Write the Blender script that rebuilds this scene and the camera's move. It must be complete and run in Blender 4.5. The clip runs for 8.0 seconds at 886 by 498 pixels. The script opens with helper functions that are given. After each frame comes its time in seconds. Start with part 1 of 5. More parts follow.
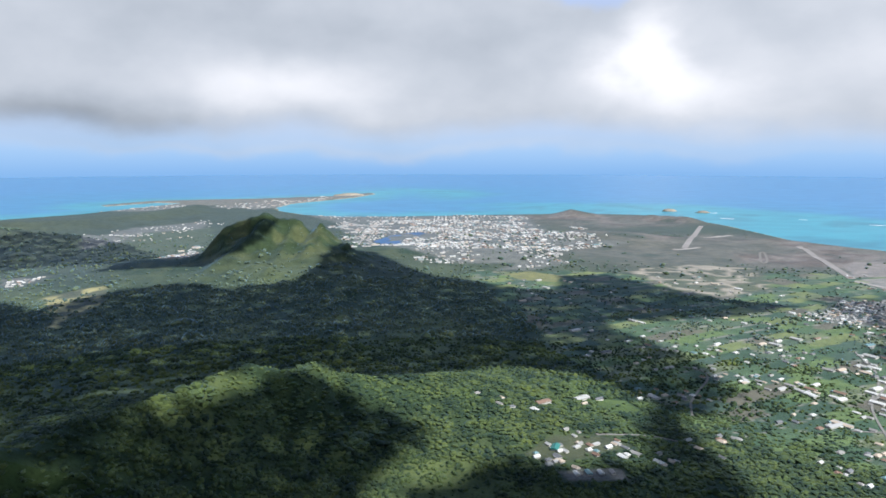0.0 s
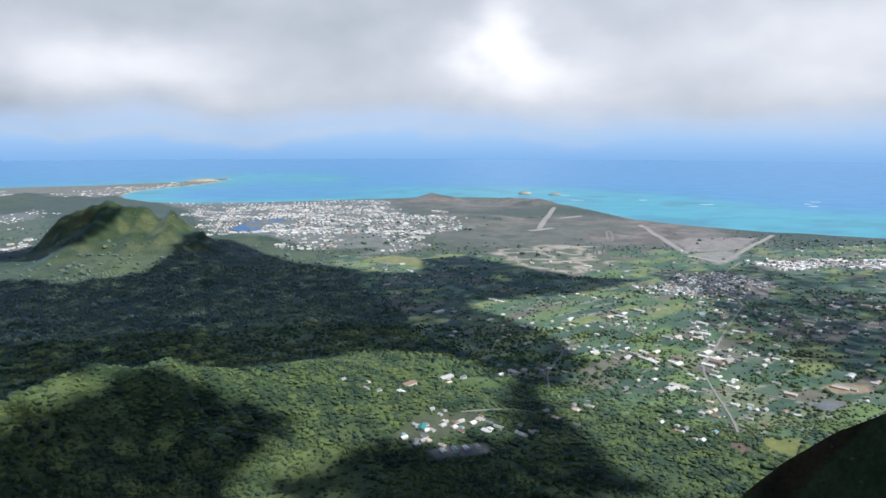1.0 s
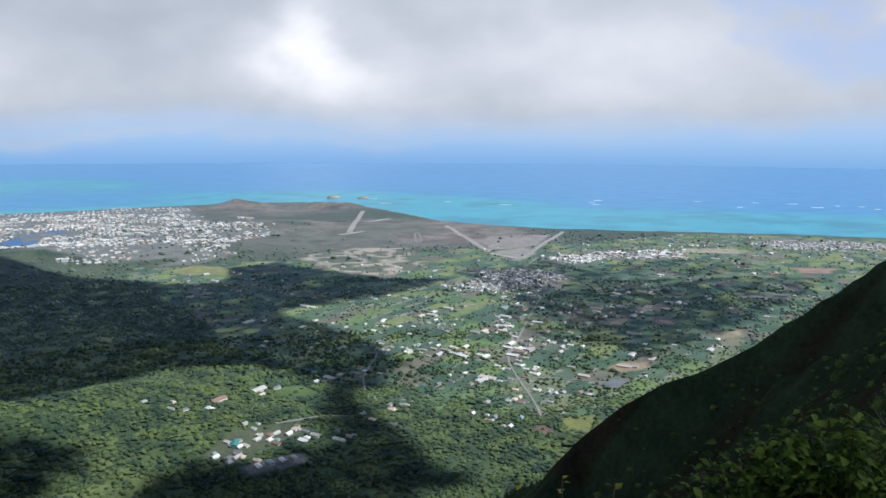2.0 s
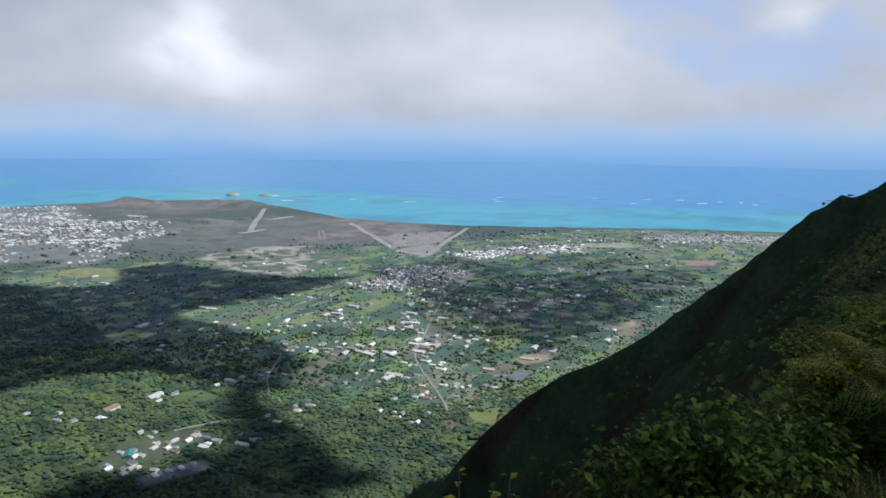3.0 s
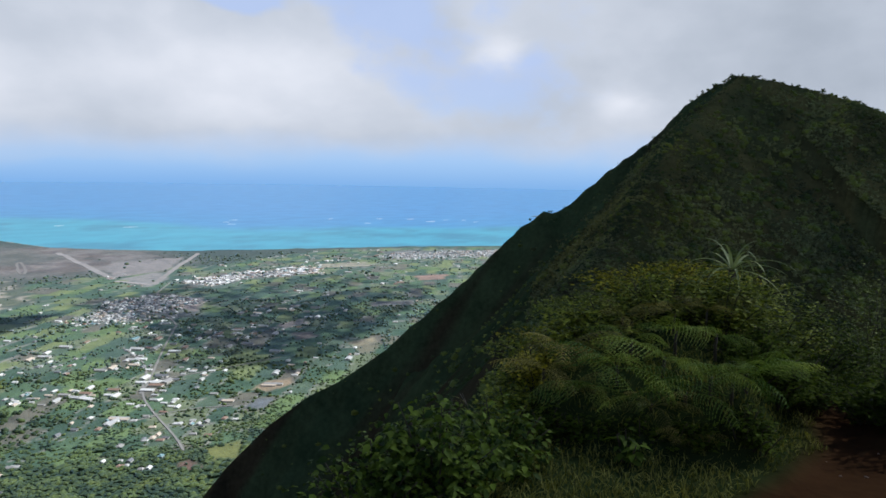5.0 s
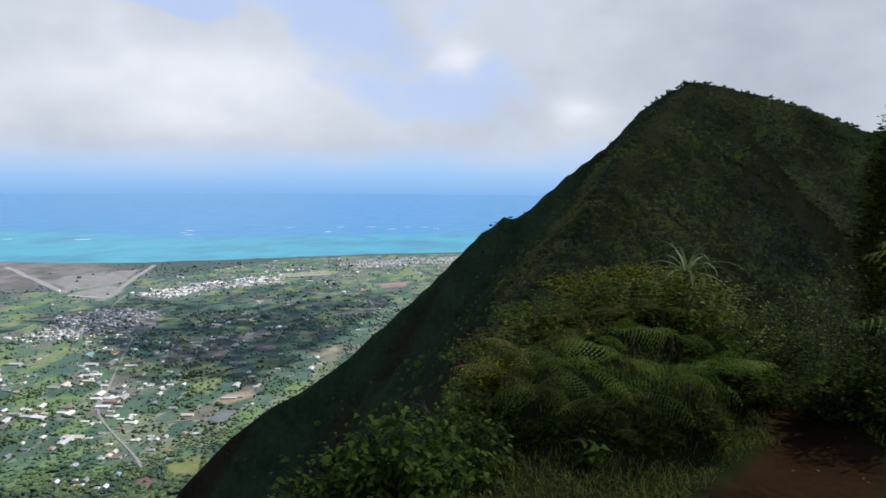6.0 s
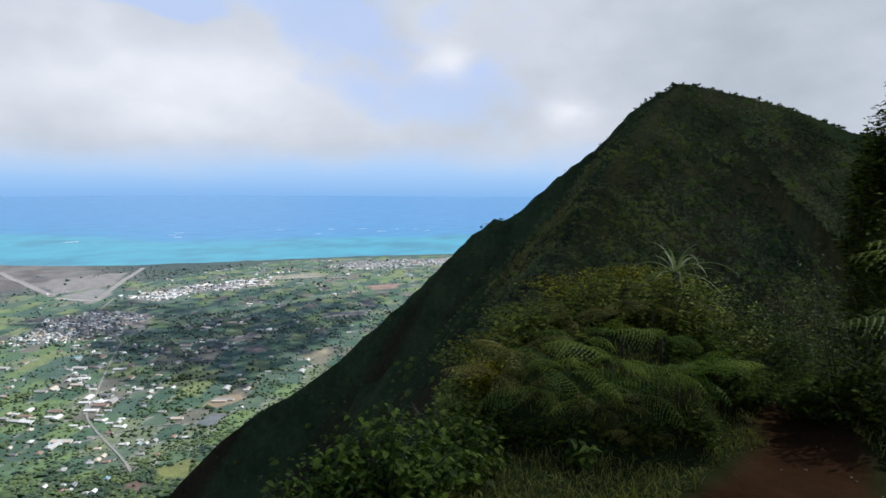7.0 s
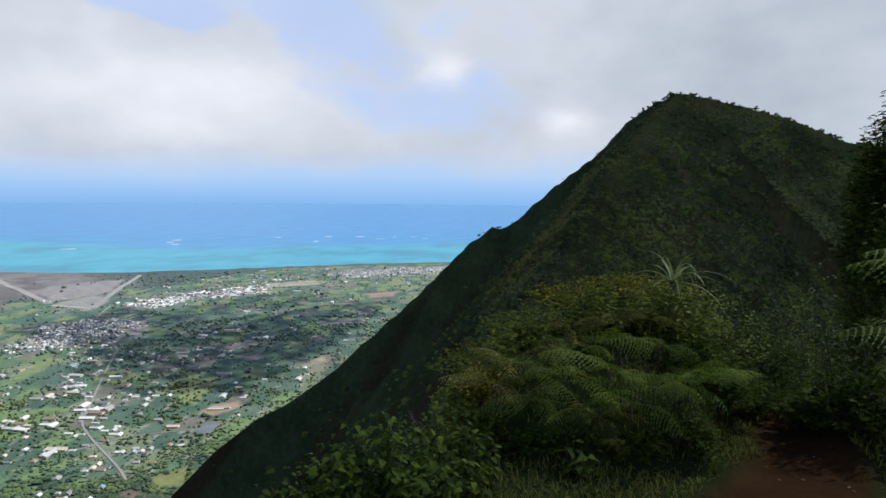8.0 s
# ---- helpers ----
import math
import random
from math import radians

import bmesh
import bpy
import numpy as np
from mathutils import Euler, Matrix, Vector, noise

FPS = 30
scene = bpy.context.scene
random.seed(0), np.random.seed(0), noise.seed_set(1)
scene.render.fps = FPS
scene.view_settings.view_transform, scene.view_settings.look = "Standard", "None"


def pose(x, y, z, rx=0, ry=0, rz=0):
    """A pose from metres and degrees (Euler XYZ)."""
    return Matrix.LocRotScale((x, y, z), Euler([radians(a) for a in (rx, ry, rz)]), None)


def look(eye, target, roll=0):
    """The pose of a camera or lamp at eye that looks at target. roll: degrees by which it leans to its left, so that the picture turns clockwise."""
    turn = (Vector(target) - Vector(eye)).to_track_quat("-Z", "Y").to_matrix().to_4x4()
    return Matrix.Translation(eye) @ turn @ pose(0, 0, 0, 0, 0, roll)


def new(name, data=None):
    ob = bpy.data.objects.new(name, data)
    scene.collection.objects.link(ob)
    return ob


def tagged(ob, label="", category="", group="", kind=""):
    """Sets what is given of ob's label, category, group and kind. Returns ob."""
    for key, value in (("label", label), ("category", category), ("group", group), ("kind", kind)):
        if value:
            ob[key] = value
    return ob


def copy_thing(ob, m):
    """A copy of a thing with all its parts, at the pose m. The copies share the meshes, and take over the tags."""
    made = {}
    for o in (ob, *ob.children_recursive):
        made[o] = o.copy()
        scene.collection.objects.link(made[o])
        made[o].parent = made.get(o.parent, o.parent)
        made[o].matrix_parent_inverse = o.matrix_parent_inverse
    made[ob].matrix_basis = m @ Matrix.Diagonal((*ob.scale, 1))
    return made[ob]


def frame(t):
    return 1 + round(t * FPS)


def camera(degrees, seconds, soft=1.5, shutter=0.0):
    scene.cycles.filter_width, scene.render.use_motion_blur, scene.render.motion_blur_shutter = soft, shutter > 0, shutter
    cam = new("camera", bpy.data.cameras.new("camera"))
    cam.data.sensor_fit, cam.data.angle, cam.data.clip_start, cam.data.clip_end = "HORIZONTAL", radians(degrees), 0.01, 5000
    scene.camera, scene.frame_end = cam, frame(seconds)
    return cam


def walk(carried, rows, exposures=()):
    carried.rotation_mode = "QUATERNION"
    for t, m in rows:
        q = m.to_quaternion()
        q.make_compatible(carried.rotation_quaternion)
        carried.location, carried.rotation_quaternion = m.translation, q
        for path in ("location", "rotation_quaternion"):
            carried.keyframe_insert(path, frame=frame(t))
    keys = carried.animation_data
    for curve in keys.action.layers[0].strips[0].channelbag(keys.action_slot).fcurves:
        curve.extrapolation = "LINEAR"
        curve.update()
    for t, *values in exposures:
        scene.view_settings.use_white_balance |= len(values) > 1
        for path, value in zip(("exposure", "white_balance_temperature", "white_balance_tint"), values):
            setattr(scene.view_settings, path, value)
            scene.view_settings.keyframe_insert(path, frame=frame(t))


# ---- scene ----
cam = camera(65.10, 8.0, soft=1.6)
PATH = [
    (0.0, pose(-0.286, 0.165, 125.00, 82.40, 0.00, 0.00)),
    (0.5, pose(-0.257, 0.164, 125.00, 81.53, -0.48, -5.00)),
    (1.0, pose(-0.221, 0.159, 125.00, 81.14, -0.17, -11.36)),
    (1.5, pose(-0.168, 0.143, 125.00, 81.18, 0.21, -20.94)),
    (3.0, pose(-0.097, 0.106, 125.00, 81.35, -0.78, -34.87)),
    (3.5, pose(-0.065, 0.080, 125.00, 80.73, 0.15, -42.08)),
    (4.0, pose(-0.038, 0.053, 125.00, 82.25, -0.89, -48.75)),
    (4.5, pose(-0.022, 0.033, 125.00, 83.02, -0.94, -53.16)),
    (5.0, pose(-0.011, 0.018, 125.00, 83.44, -1.12, -56.41)),
    (6.5, pose(0.001, -0.001, 125.00, 84.17, -0.25, -60.21)),
    (7.0, pose(0.001, -0.002, 125.00, 84.21, -0.40, -60.46)),
    (7.5, pose(0.001, -0.002, 125.00, 84.16, -0.76, -60.47)),
    (8.0, pose(0.002, -0.003, 125.00, 84.88, -0.61, -60.63)),
]
walk(cam, PATH, ((0.0, 0.18, 5850, 10), (1.5, 0.1, 5800, 10), (3.5, -0.06, 5650, 10), (5.0, 0.08, 5750, 10), (6.5, 0.18, 5850, 10), (8.0, 0.18, 5850, 10)))

# ---- sky, sun, clouds in the sky ----
SUN_AZ, SUN_EL = 128.0, 47.0  # degrees, clockwise from +y, and above the horizon
sun_dir = Vector((math.sin(radians(SUN_AZ)) * math.cos(radians(SUN_EL)), math.cos(radians(SUN_AZ)) * math.cos(radians(SUN_EL)), math.sin(radians(SUN_EL))))
sun = new("sun", bpy.data.lights.new("sun", "SUN"))
sun.data.energy, sun.data.angle, sun.data.color = 5.0, radians(0.8), (1.0, 0.95, 0.86)
sun.matrix_world = look((0, 0, 400), Vector((0, 0, 400)) - sun_dir)


class Nodes:
    """Short hand for building node trees."""

    def __init__(self, tree):
        self.tree = tree
        tree.nodes.clear()

    def add(self, kind, **settings):
        node = self.tree.nodes.new(kind)
        for key, value in settings.items():
            if key == "op":
                node.operation = value
            elif key == "blend":
                node.blend_type = value
            elif key == "data":
                node.data_type = value
            elif key == "model":
                node.sky_type = value
            elif key == "feature":
                node.feature = value
            elif key == "attr":
                node.attribute_name = value
        return node

    def join(self, a, b):
        self.tree.links.new(a, b)

    def put(self, socket, value):
        if isinstance(value, bpy.types.NodeSocket):
            self.join(value, socket)
        elif isinstance(value, (tuple, list)) and len(value) == 3 and socket.type == "RGBA":
            socket.default_value = (*value, 1)
        else:
            socket.default_value = value

    def math(self, op, a, b=0.0, clamp=False):
        n = self.add("ShaderNodeMath", op=op)
        n.use_clamp = clamp
        self.put(n.inputs[0], a)
        self.put(n.inputs[1], b)
        return n.outputs[0]

    def mix(self, fac, a, b, blend="MIX"):
        n = self.add("ShaderNodeMix", data="RGBA", blend=blend)
        self.put(n.inputs[0], fac)
        self.put(n.inputs[6], a)
        self.put(n.inputs[7], b)
        return n.outputs[2]

    def ramp(self, fac, a, b, lo=0.0, hi=1.0, smooth=True):
        n = self.add("ShaderNodeMapRange")
        n.interpolation_type = "SMOOTHSTEP" if smooth else "LINEAR"
        self.put(n.inputs[0], fac)
        for i, v in enumerate((a, b, lo, hi)):
            self.put(n.inputs[1 + i], v)
        return n.outputs[0]

    def noise(self, vec, scale, detail=4.0, rough=0.55, colour=False):
        n = self.add("ShaderNodeTexNoise")
        if vec is not None:
            self.join(vec, n.inputs["Vector"])
        n.inputs["Scale"].default_value = scale
        n.inputs["Detail"].default_value = detail
        n.inputs["Roughness"].default_value = rough
        return n.outputs[1 if colour else 0]

    def scaled(self, vec, scale, loc=(0, 0, 0)):
        n = self.add("ShaderNodeMapping")
        self.join(vec, n.inputs[0])
        n.inputs["Scale"].default_value = scale
        n.inputs["Location"].default_value = loc
        return n.outputs[0]


world = bpy.data.worlds.new("sky")
scene.world = world
world.use_nodes = True
w = Nodes(world.node_tree)
sky = w.add("ShaderNodeTexSky", model="NISHITA")
sky.sun_disc, sky.sun_elevation, sky.sun_rotation = False, radians(SUN_EL), radians(SUN_AZ)
sky.altitude, sky.dust_density = 700, 1.5
coord = w.add("ShaderNodeTexCoord").outputs["Generated"]
sep = w.add("ShaderNodeSeparateXYZ")
w.join(coord, sep.inputs[0])
up = sep.outputs[2]
clear = w.mix(1.0, sky.outputs[0], (0.07, 0.083, 0.108), "MULTIPLY")
# bearing and height of the view in degrees, stirred by noise so that no edge runs clean
stir = w.noise(w.scaled(coord, (1, 1, 1.7)), 6.0, 5, 0.5, True)
shift = w.add("ShaderNodeSeparateXYZ")
w.join(stir, shift.inputs[0])
bearing = w.math("MULTIPLY", w.math("ARCTAN2", sep.outputs[0], sep.outputs[1]), 180 / math.pi)
bearing = w.math("ADD", bearing, w.math("MULTIPLY", w.math("SUBTRACT", shift.outputs[0], 0.5), 9.0))
rise = w.math("MULTIPLY", w.math("ARCSINE", up), 180 / math.pi)
level = rise
rise = w.math("ADD", rise, w.math("MULTIPLY", w.math("SUBTRACT", shift.outputs[1], 0.5), 4.2))


def billow(at, high, wide, tall, amount):
    """A soft swelling of the cloud deck round one bearing and height."""
    u = w.math("DIVIDE", w.math("SUBTRACT", bearing, at), wide)
    v = w.math("DIVIDE", w.math("SUBTRACT", rise, high), tall)
    d = w.math("ADD", w.math("MULTIPLY", u, u), w.math("MULTIPLY", v, v))
    return w.math("MULTIPLY", w.math("EXPONENT", w.math("MULTIPLY", d, -1.0)), amount)


def total(parts):
    out = parts[0]
    for more in parts[1:]:
        out = w.math("ADD", out, more)
    return out


fine = w.noise(w.scaled(coord, (1, 1, 1.8)), 6.0, 5, 0.45)
puff = w.noise(w.scaled(coord, (1, 1, 1.5)), 13.0, 6, 0.5)
# where the deck is open: a pale gap past the white bank, ragged holes along its top
gaps = total([billow(62, 6, 7, 5, 0.62), billow(54, 10.5, 3.5, 3.5, 0.55), billow(50, 13, 3.5, 2, 0.75), billow(11.5, 12.2, 3.2, 1.6, 0.9), billow(26, 12.2, 3, 1.3, 0.7), billow(40, 12.8, 4, 1.4, 0.8), billow(34, 13.6, 5, 1.2, 0.5),
              billow(30, 15, 40, 2, 0.3), w.math("MULTIPLY", w.math("SUBTRACT", fine, 0.5), 1.1), w.math("MULTIPLY", w.math("SUBTRACT", puff, 0.5), 0.75)])
gaps = w.ramp(gaps, 0.24, 0.62)
deck = w.math("MULTIPLY", w.ramp(rise, 0.0, 3.4), w.math("SUBTRACT", 1.0, w.math("MULTIPLY", gaps, 0.72)))
deck = w.math("ADD", deck, billow(-8, 0.4, 34, 0.5, 0.4), True)
deck = w.math("MULTIPLY", deck, w.ramp(rise, 18.0, 34.0, 1.0, 0.3))
# light and dark of the deck
shade = total([w.ramp(fine, 0.3, 0.7, 0.56, 0.63), w.ramp(puff, 0.3, 0.7, -0.02, 0.02), billow(15.4, 7.6, 2.9, 3.0, 0.42), billow(19, 4.8, 6, 1.8, 0.24), billow(-12, 5.4, 6.5, 2.0, 0.24), billow(33, 7.5, 8, 3.2, 0.12), billow(44, 6.5, 7, 3.2, 0.13),
               billow(60.5, 9.2, 2.4, 1.5, 0.2), billow(70.8, 5.3, 2.6, 1.3, 0.17), billow(-27, 2.4, 11, 1.8, -0.24), billow(-4, 2.2, 12, 1.0, -0.07), billow(40, 2.6, 14, 0.9, -0.03), billow(-16, 11, 16, 3, -0.08), billow(86, 10, 13, 8, -0.10), billow(5, 9, 6, 3, -0.07)])
overhead = w.ramp(rise, 15.0, 30.0)
shade = w.math("MULTIPLY", shade, w.ramp(overhead, 0.0, 1.0, 1.0, 0.2, False))
tone = w.mix(w.ramp(shade, 0.35, 0.9), (0.945, 0.99, 1.045), (1.04, 0.995, 0.965))
lit = w.add("ShaderNodeVectorMath", op="SCALE")
w.join(tone, lit.inputs[0])
w.join(shade, lit.inputs["Scale"])
haze = w.mix(w.ramp(level, -2.25, 0.9), (0.22, 0.41, 0.68), (0.38, 0.545, 0.75))
haze = w.mix(w.ramp(level, 0.0, 2.6), haze, (0.47, 0.59, 0.76))
haze = w.mix(w.ramp(level, 1.0, 9.0), haze, w.mix(w.ramp(level, 14, 30), (0.455, 0.55, 0.77), clear))
cover = w.mix(deck, haze, lit.outputs[0])
back = w.add("ShaderNodeBackground")
w.join(cover, back.inputs[0])
back.inputs[1].default_value = 1.0
w.join(back.outputs[0], w.add("ShaderNodeOutputWorld").inputs[0])

# ---- materials ----
def material(name):
    m = bpy.data.materials.new(name)
    m.use_nodes = True
    n = Nodes(m.node_tree)
    bsdf = n.add("ShaderNodeBsdfPrincipled")
    n.join(bsdf.outputs[0], n.add("ShaderNodeOutputMaterial").inputs[0])
    return m, n, bsdf


def plain(name, colour, vary=0.25, size=8.0, rough=0.8, bump=0.0, metal=0.0, translucent=0.0):
    """A surface of one colour with grain and patches."""
    m, n, b = material(name)
    pos = n.add("ShaderNodeTexCoord").outputs["Object"]
    k = n.math("ADD", n.math("MULTIPLY", n.noise(pos, size, 5), 0.6), n.math("MULTIPLY", n.noise(pos, size * 0.13, 3), 0.4))
    k = n.ramp(k, 0.3, 0.7, 1 - vary, 1 + vary, False)
    r = n.ramp(n.add("ShaderNodeObjectInfo").outputs["Random"], 0, 1, 1 - vary * 0.5, 1 + vary * 0.5, False)
    mul = n.add("ShaderNodeVectorMath", op="SCALE")
    mul.inputs[0].default_value = colour
    n.join(n.math("MULTIPLY", k, r), mul.inputs["Scale"])
    n.join(mul.outputs[0], b.inputs["Base Color"])
    b.inputs["Roughness"].default_value = rough
    b.inputs["Metallic"].default_value = metal
    if bump:
        bp = n.add("ShaderNodeBump")
        bp.inputs["Strength"].default_value = bump
        bp.inputs["Distance"].default_value = 0.3 / size
        n.join(n.noise(pos, size * 2, 4), bp.inputs["Height"])
        n.join(bp.outputs[0], b.inputs["Normal"])
    return m


def ground_material(name, sheen):
    """Land by its cover: the colour attribute holds the plant or soil colour with painted haze and shade, noise breaks
    it up.
    """
    m, n, b = material(name)
    pos = n.add("ShaderNodeTexCoord").outputs["Object"]
    col = n.add("ShaderNodeAttribute", attr="cover").outputs[0]
    k = n.math("ADD", n.math("MULTIPLY", n.noise(pos, 0.9, 6, 0.7), 0.5), n.math("MULTIPLY", n.noise(pos, 0.11, 6, 0.65), 0.5))
    out = n.mix(1.0, col, n.mix(n.ramp(k, 0.3, 0.7), (0.55, 0.58, 0.55), (1.45, 1.4, 1.3)), "MULTIPLY")
    n.join(out, b.inputs["Base Color"])
    b.inputs["Roughness"].default_value = 0.95
    bp = n.add("ShaderNodeBump")
    bp.inputs["Strength"].default_value = 0.7
    bp.inputs["Distance"].default_value = 0.8 if sheen else 0.2
    n.join(n.noise(pos, 0.7, 5, 0.65), bp.inputs["Height"])
    n.join(bp.outputs[0], b.inputs["Normal"])
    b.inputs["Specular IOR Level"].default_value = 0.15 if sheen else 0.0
    haze_sheen(b, sheen)
    return m


def sea_material():
    m, n, b = material("sea_water")
    pos = n.add("ShaderNodeTexCoord").outputs["Object"]
    col = n.add("ShaderNodeAttribute", attr="cover").outputs[0]
    k = n.ramp(n.noise(n.scaled(pos, (1, 1.6, 1)), 0.012, 5, 0.6), 0.3, 0.7)
    n.join(n.mix(1.0, col, n.mix(k, (0.82, 0.86, 0.9), (1.15, 1.1, 1.06)), "MULTIPLY"), b.inputs["Base Color"])
    b.inputs["Roughness"].default_value = 0.3
    b.inputs["IOR"].default_value = 1.33
    b.inputs["Specular IOR Level"].default_value = 0.1
    bp = n.add("ShaderNodeBump")
    bp.inputs["Strength"].default_value = 0.12
    bp.inputs["Distance"].default_value = 0.5
    n.join(n.noise(pos, 0.25, 4), bp.inputs["Height"])
    n.join(bp.outputs[0], b.inputs["Normal"])
    return m


def haze_sheen(b, weight):
    """A blue-tinted sheen that stands in for haze over land and leaves."""
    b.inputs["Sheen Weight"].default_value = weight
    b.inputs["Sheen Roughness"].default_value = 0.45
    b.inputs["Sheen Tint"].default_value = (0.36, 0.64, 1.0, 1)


def crown_material(name, dark, light, gloss=0.3, sheen=0.2):
    """Leaves seen from far: each clump its own green."""
    m, n, b = material(name)
    pos = n.add("ShaderNodeTexCoord").outputs["Object"]
    own = n.add("ShaderNodeNewGeometry").outputs["Random Per Island"]
    k = n.math("ADD", n.math("MULTIPLY", own, 0.24), n.math("ADD", n.math("MULTIPLY", n.noise(pos, 1.6, 5, 0.7), 0.2), n.math("MULTIPLY", n.ramp(n.noise(pos, 0.09, 5, 0.6), 0.3, 0.7), 0.56)))
    patch = n.ramp(n.noise(pos, 0.02, 4, 0.6), 0.35, 0.65)
    col = n.mix(n.ramp(k, 0.2, 0.8), dark, light)
    col = n.mix(patch, n.mix(1.0, col, (0.8, 0.9, 1.0), "MULTIPLY"), col)
    col = n.mix(n.ramp(n.noise(pos, 0.035, 5, 0.65), 0.52, 0.66, 0, 0.7), col, n.mix(1.0, col, (1.25, 1.12, 0.72), "MULTIPLY"))
    col = n.mix(n.ramp(n.noise(pos, 0.06, 4, 0.6), 0.36, 0.46, 0.6, 0), col, n.mix(1.0, col, (0.6, 0.68, 0.8), "MULTIPLY"))
    n.join(col, b.inputs["Base Color"])
    b.inputs["Roughness"].default_value = 0.75
    b.inputs["Specular IOR Level"].default_value = gloss
    haze_sheen(b, sheen)
    bp = n.add("ShaderNodeBump")
    bp.inputs["Strength"].default_value = 0.35
    bp.inputs["Distance"].default_value = 0.35
    n.join(n.noise(pos, 2.6, 4, 0.7), bp.inputs["Height"])
    n.join(bp.outputs[0], b.inputs["Normal"])
    return m


def roof_material(name, attr=False):
    """Painted metal and shingle roofs, each house its own: mostly white and pale grey, some brown, green and blue."""
    m, n, b = material(name)
    pos = n.add("ShaderNodeTexCoord").outputs["Object"]
    own = n.add("ShaderNodeNewGeometry").outputs["Random Per Island"] if attr else n.add("ShaderNodeObjectInfo").outputs["Random"]
    ramp = n.add("ShaderNodeValToRGB")
    ramp.color_ramp.interpolation = "CONSTANT"
    stops = [(0.0, (0.76, 0.76, 0.74)), (0.27, (0.52, 0.52, 0.51)), (0.54, (0.36, 0.35, 0.34)), (0.66, (0.3, 0.2, 0.15)), (0.76, (0.62, 0.52, 0.42)), (0.86, (0.2, 0.21, 0.23)), (0.95, (0.2, 0.33, 0.36))]
    for i, (at, c) in enumerate(stops):
        e = ramp.color_ramp.elements[i] if i < 2 else ramp.color_ramp.elements.new(at)
        e.position, e.color = at, (*c, 1)
    n.join(own, ramp.inputs[0])
    n.join(n.mix(1.0, ramp.outputs[0], n.mix(n.noise(pos, 3.0, 4), (0.75, 0.73, 0.7), (1.15, 1.15, 1.15)), "MULTIPLY"), b.inputs["Base Color"])
    b.inputs["Roughness"].default_value = 0.6
    return m


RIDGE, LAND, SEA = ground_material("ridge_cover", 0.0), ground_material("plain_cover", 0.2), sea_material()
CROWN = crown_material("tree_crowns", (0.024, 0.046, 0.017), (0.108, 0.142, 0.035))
# paler copy of tree_crowns, distance haze put into its colour and sheen
HAZY_CROWN = crown_material("hazy_tree_crowns", (0.074, 0.104, 0.055), (0.15, 0.18, 0.09), 0.3, 0.65)
SHRUB = crown_material("ridge_shrubs", (0.045, 0.065, 0.016), (0.16, 0.185, 0.036), 0.1, 0.05)
SCRUB = crown_material("hill_scrub", (0.055, 0.06, 0.028), (0.19, 0.195, 0.075), 0.08, 0.03)
ROOF, ROOFS = roof_material("roof_sheet"), roof_material("roof_sheets_far", True)
WALL = plain("house_wall_paint", (0.6, 0.58, 0.53), 0.2, 3.0)
ROAD = plain("pale_asphalt", (0.25, 0.24, 0.225), 0.25, 1.5)
RUNWAY = plain("old_concrete", (0.33, 0.31, 0.29), 0.25, 0.1)
CLOUD = plain("cloud_vapour", (0.75, 0.77, 0.8), 0.1, 0.02, 1.0)
WATER = plain("lagoon_water", (0.05, 0.14, 0.30), 0.2, 0.05, 0.5)
FOAM = plain("white_surf", (0.8, 0.82, 0.83), 0.15, 0.3)
ROCK = plain("island_rock", (0.3, 0.26, 0.2), 0.35, 0.1)

# ---- the lie of the land ----
def step(x, a, b):
    t = np.clip((x - a) / (b - a), 0, 1)
    return t * t * (3 - 2 * t)


def hashed(ix, iy, seed):
    h = (ix.astype(np.int64) * 374761393 + iy.astype(np.int64) * 668265263 + seed * 1442695041) & 0xFFFFFFFF
    h = ((h ^ (h >> 13)) * 1274126177) & 0xFFFFFFFF
    return ((h ^ (h >> 16)) & 0xFFFFFF) / float(0xFFFFFF)


def grain(x, y, size, seed=0, octaves=4):
    """Value noise from 0 to 1 over plan coordinates."""
    total, amp, norm = 0.0, 1.0, 0.0
    for o in range(octaves):
        u, v = x / size * 2 ** o + 17.3 * o, y / size * 2 ** o - 9.1 * o
        iu, iv = np.floor(u), np.floor(v)
        fu, fv = u - iu, v - iv
        fu, fv = fu * fu * (3 - 2 * fu), fv * fv * (3 - 2 * fv)
        a = hashed(iu, iv, seed + o) * (1 - fu) + hashed(iu + 1, iv, seed + o) * fu
        b = hashed(iu, iv + 1, seed + o) * (1 - fu) + hashed(iu + 1, iv + 1, seed + o) * fu
        total = total + amp * (a * (1 - fv) + b * fv)
        norm += amp
        amp *= 0.5
    return total / norm


def along(x, y, pts):
    """Distance in plan to a line of points, the height along it, and the side (left positive)."""
    best = np.full(np.shape(x), 1e9)
    high = np.zeros(np.shape(x))
    side = np.zeros(np.shape(x))
    for (x0, y0, z0), (x1, y1, z1) in zip(pts, pts[1:]):
        dx, dy = x1 - x0, y1 - y0
        s = np.clip(((x - x0) * dx + (y - y0) * dy) / (dx * dx + dy * dy), 0, 1)
        d = np.hypot(x - x0 - s * dx, y - y0 - s * dy)
        near = d < best
        best = np.where(near, d, best)
        high = np.where(near, z0 + s * (z1 - z0), high)
        side = np.where(near, np.sign(dx * (y - y0) - dy * (x - x0)), side)
    return best, high, side


def inside(x, y, poly):
    res = np.zeros(np.shape(x), bool)
    for (x0, y0), (x1, y1) in zip(poly, poly[1:] + poly[:1]):
        cut = (y0 > y) != (y1 > y)
        res ^= cut & (x < (x1 - x0) * (y - y0) / ((y1 - y0) or 1e-9) + x0)
    return res


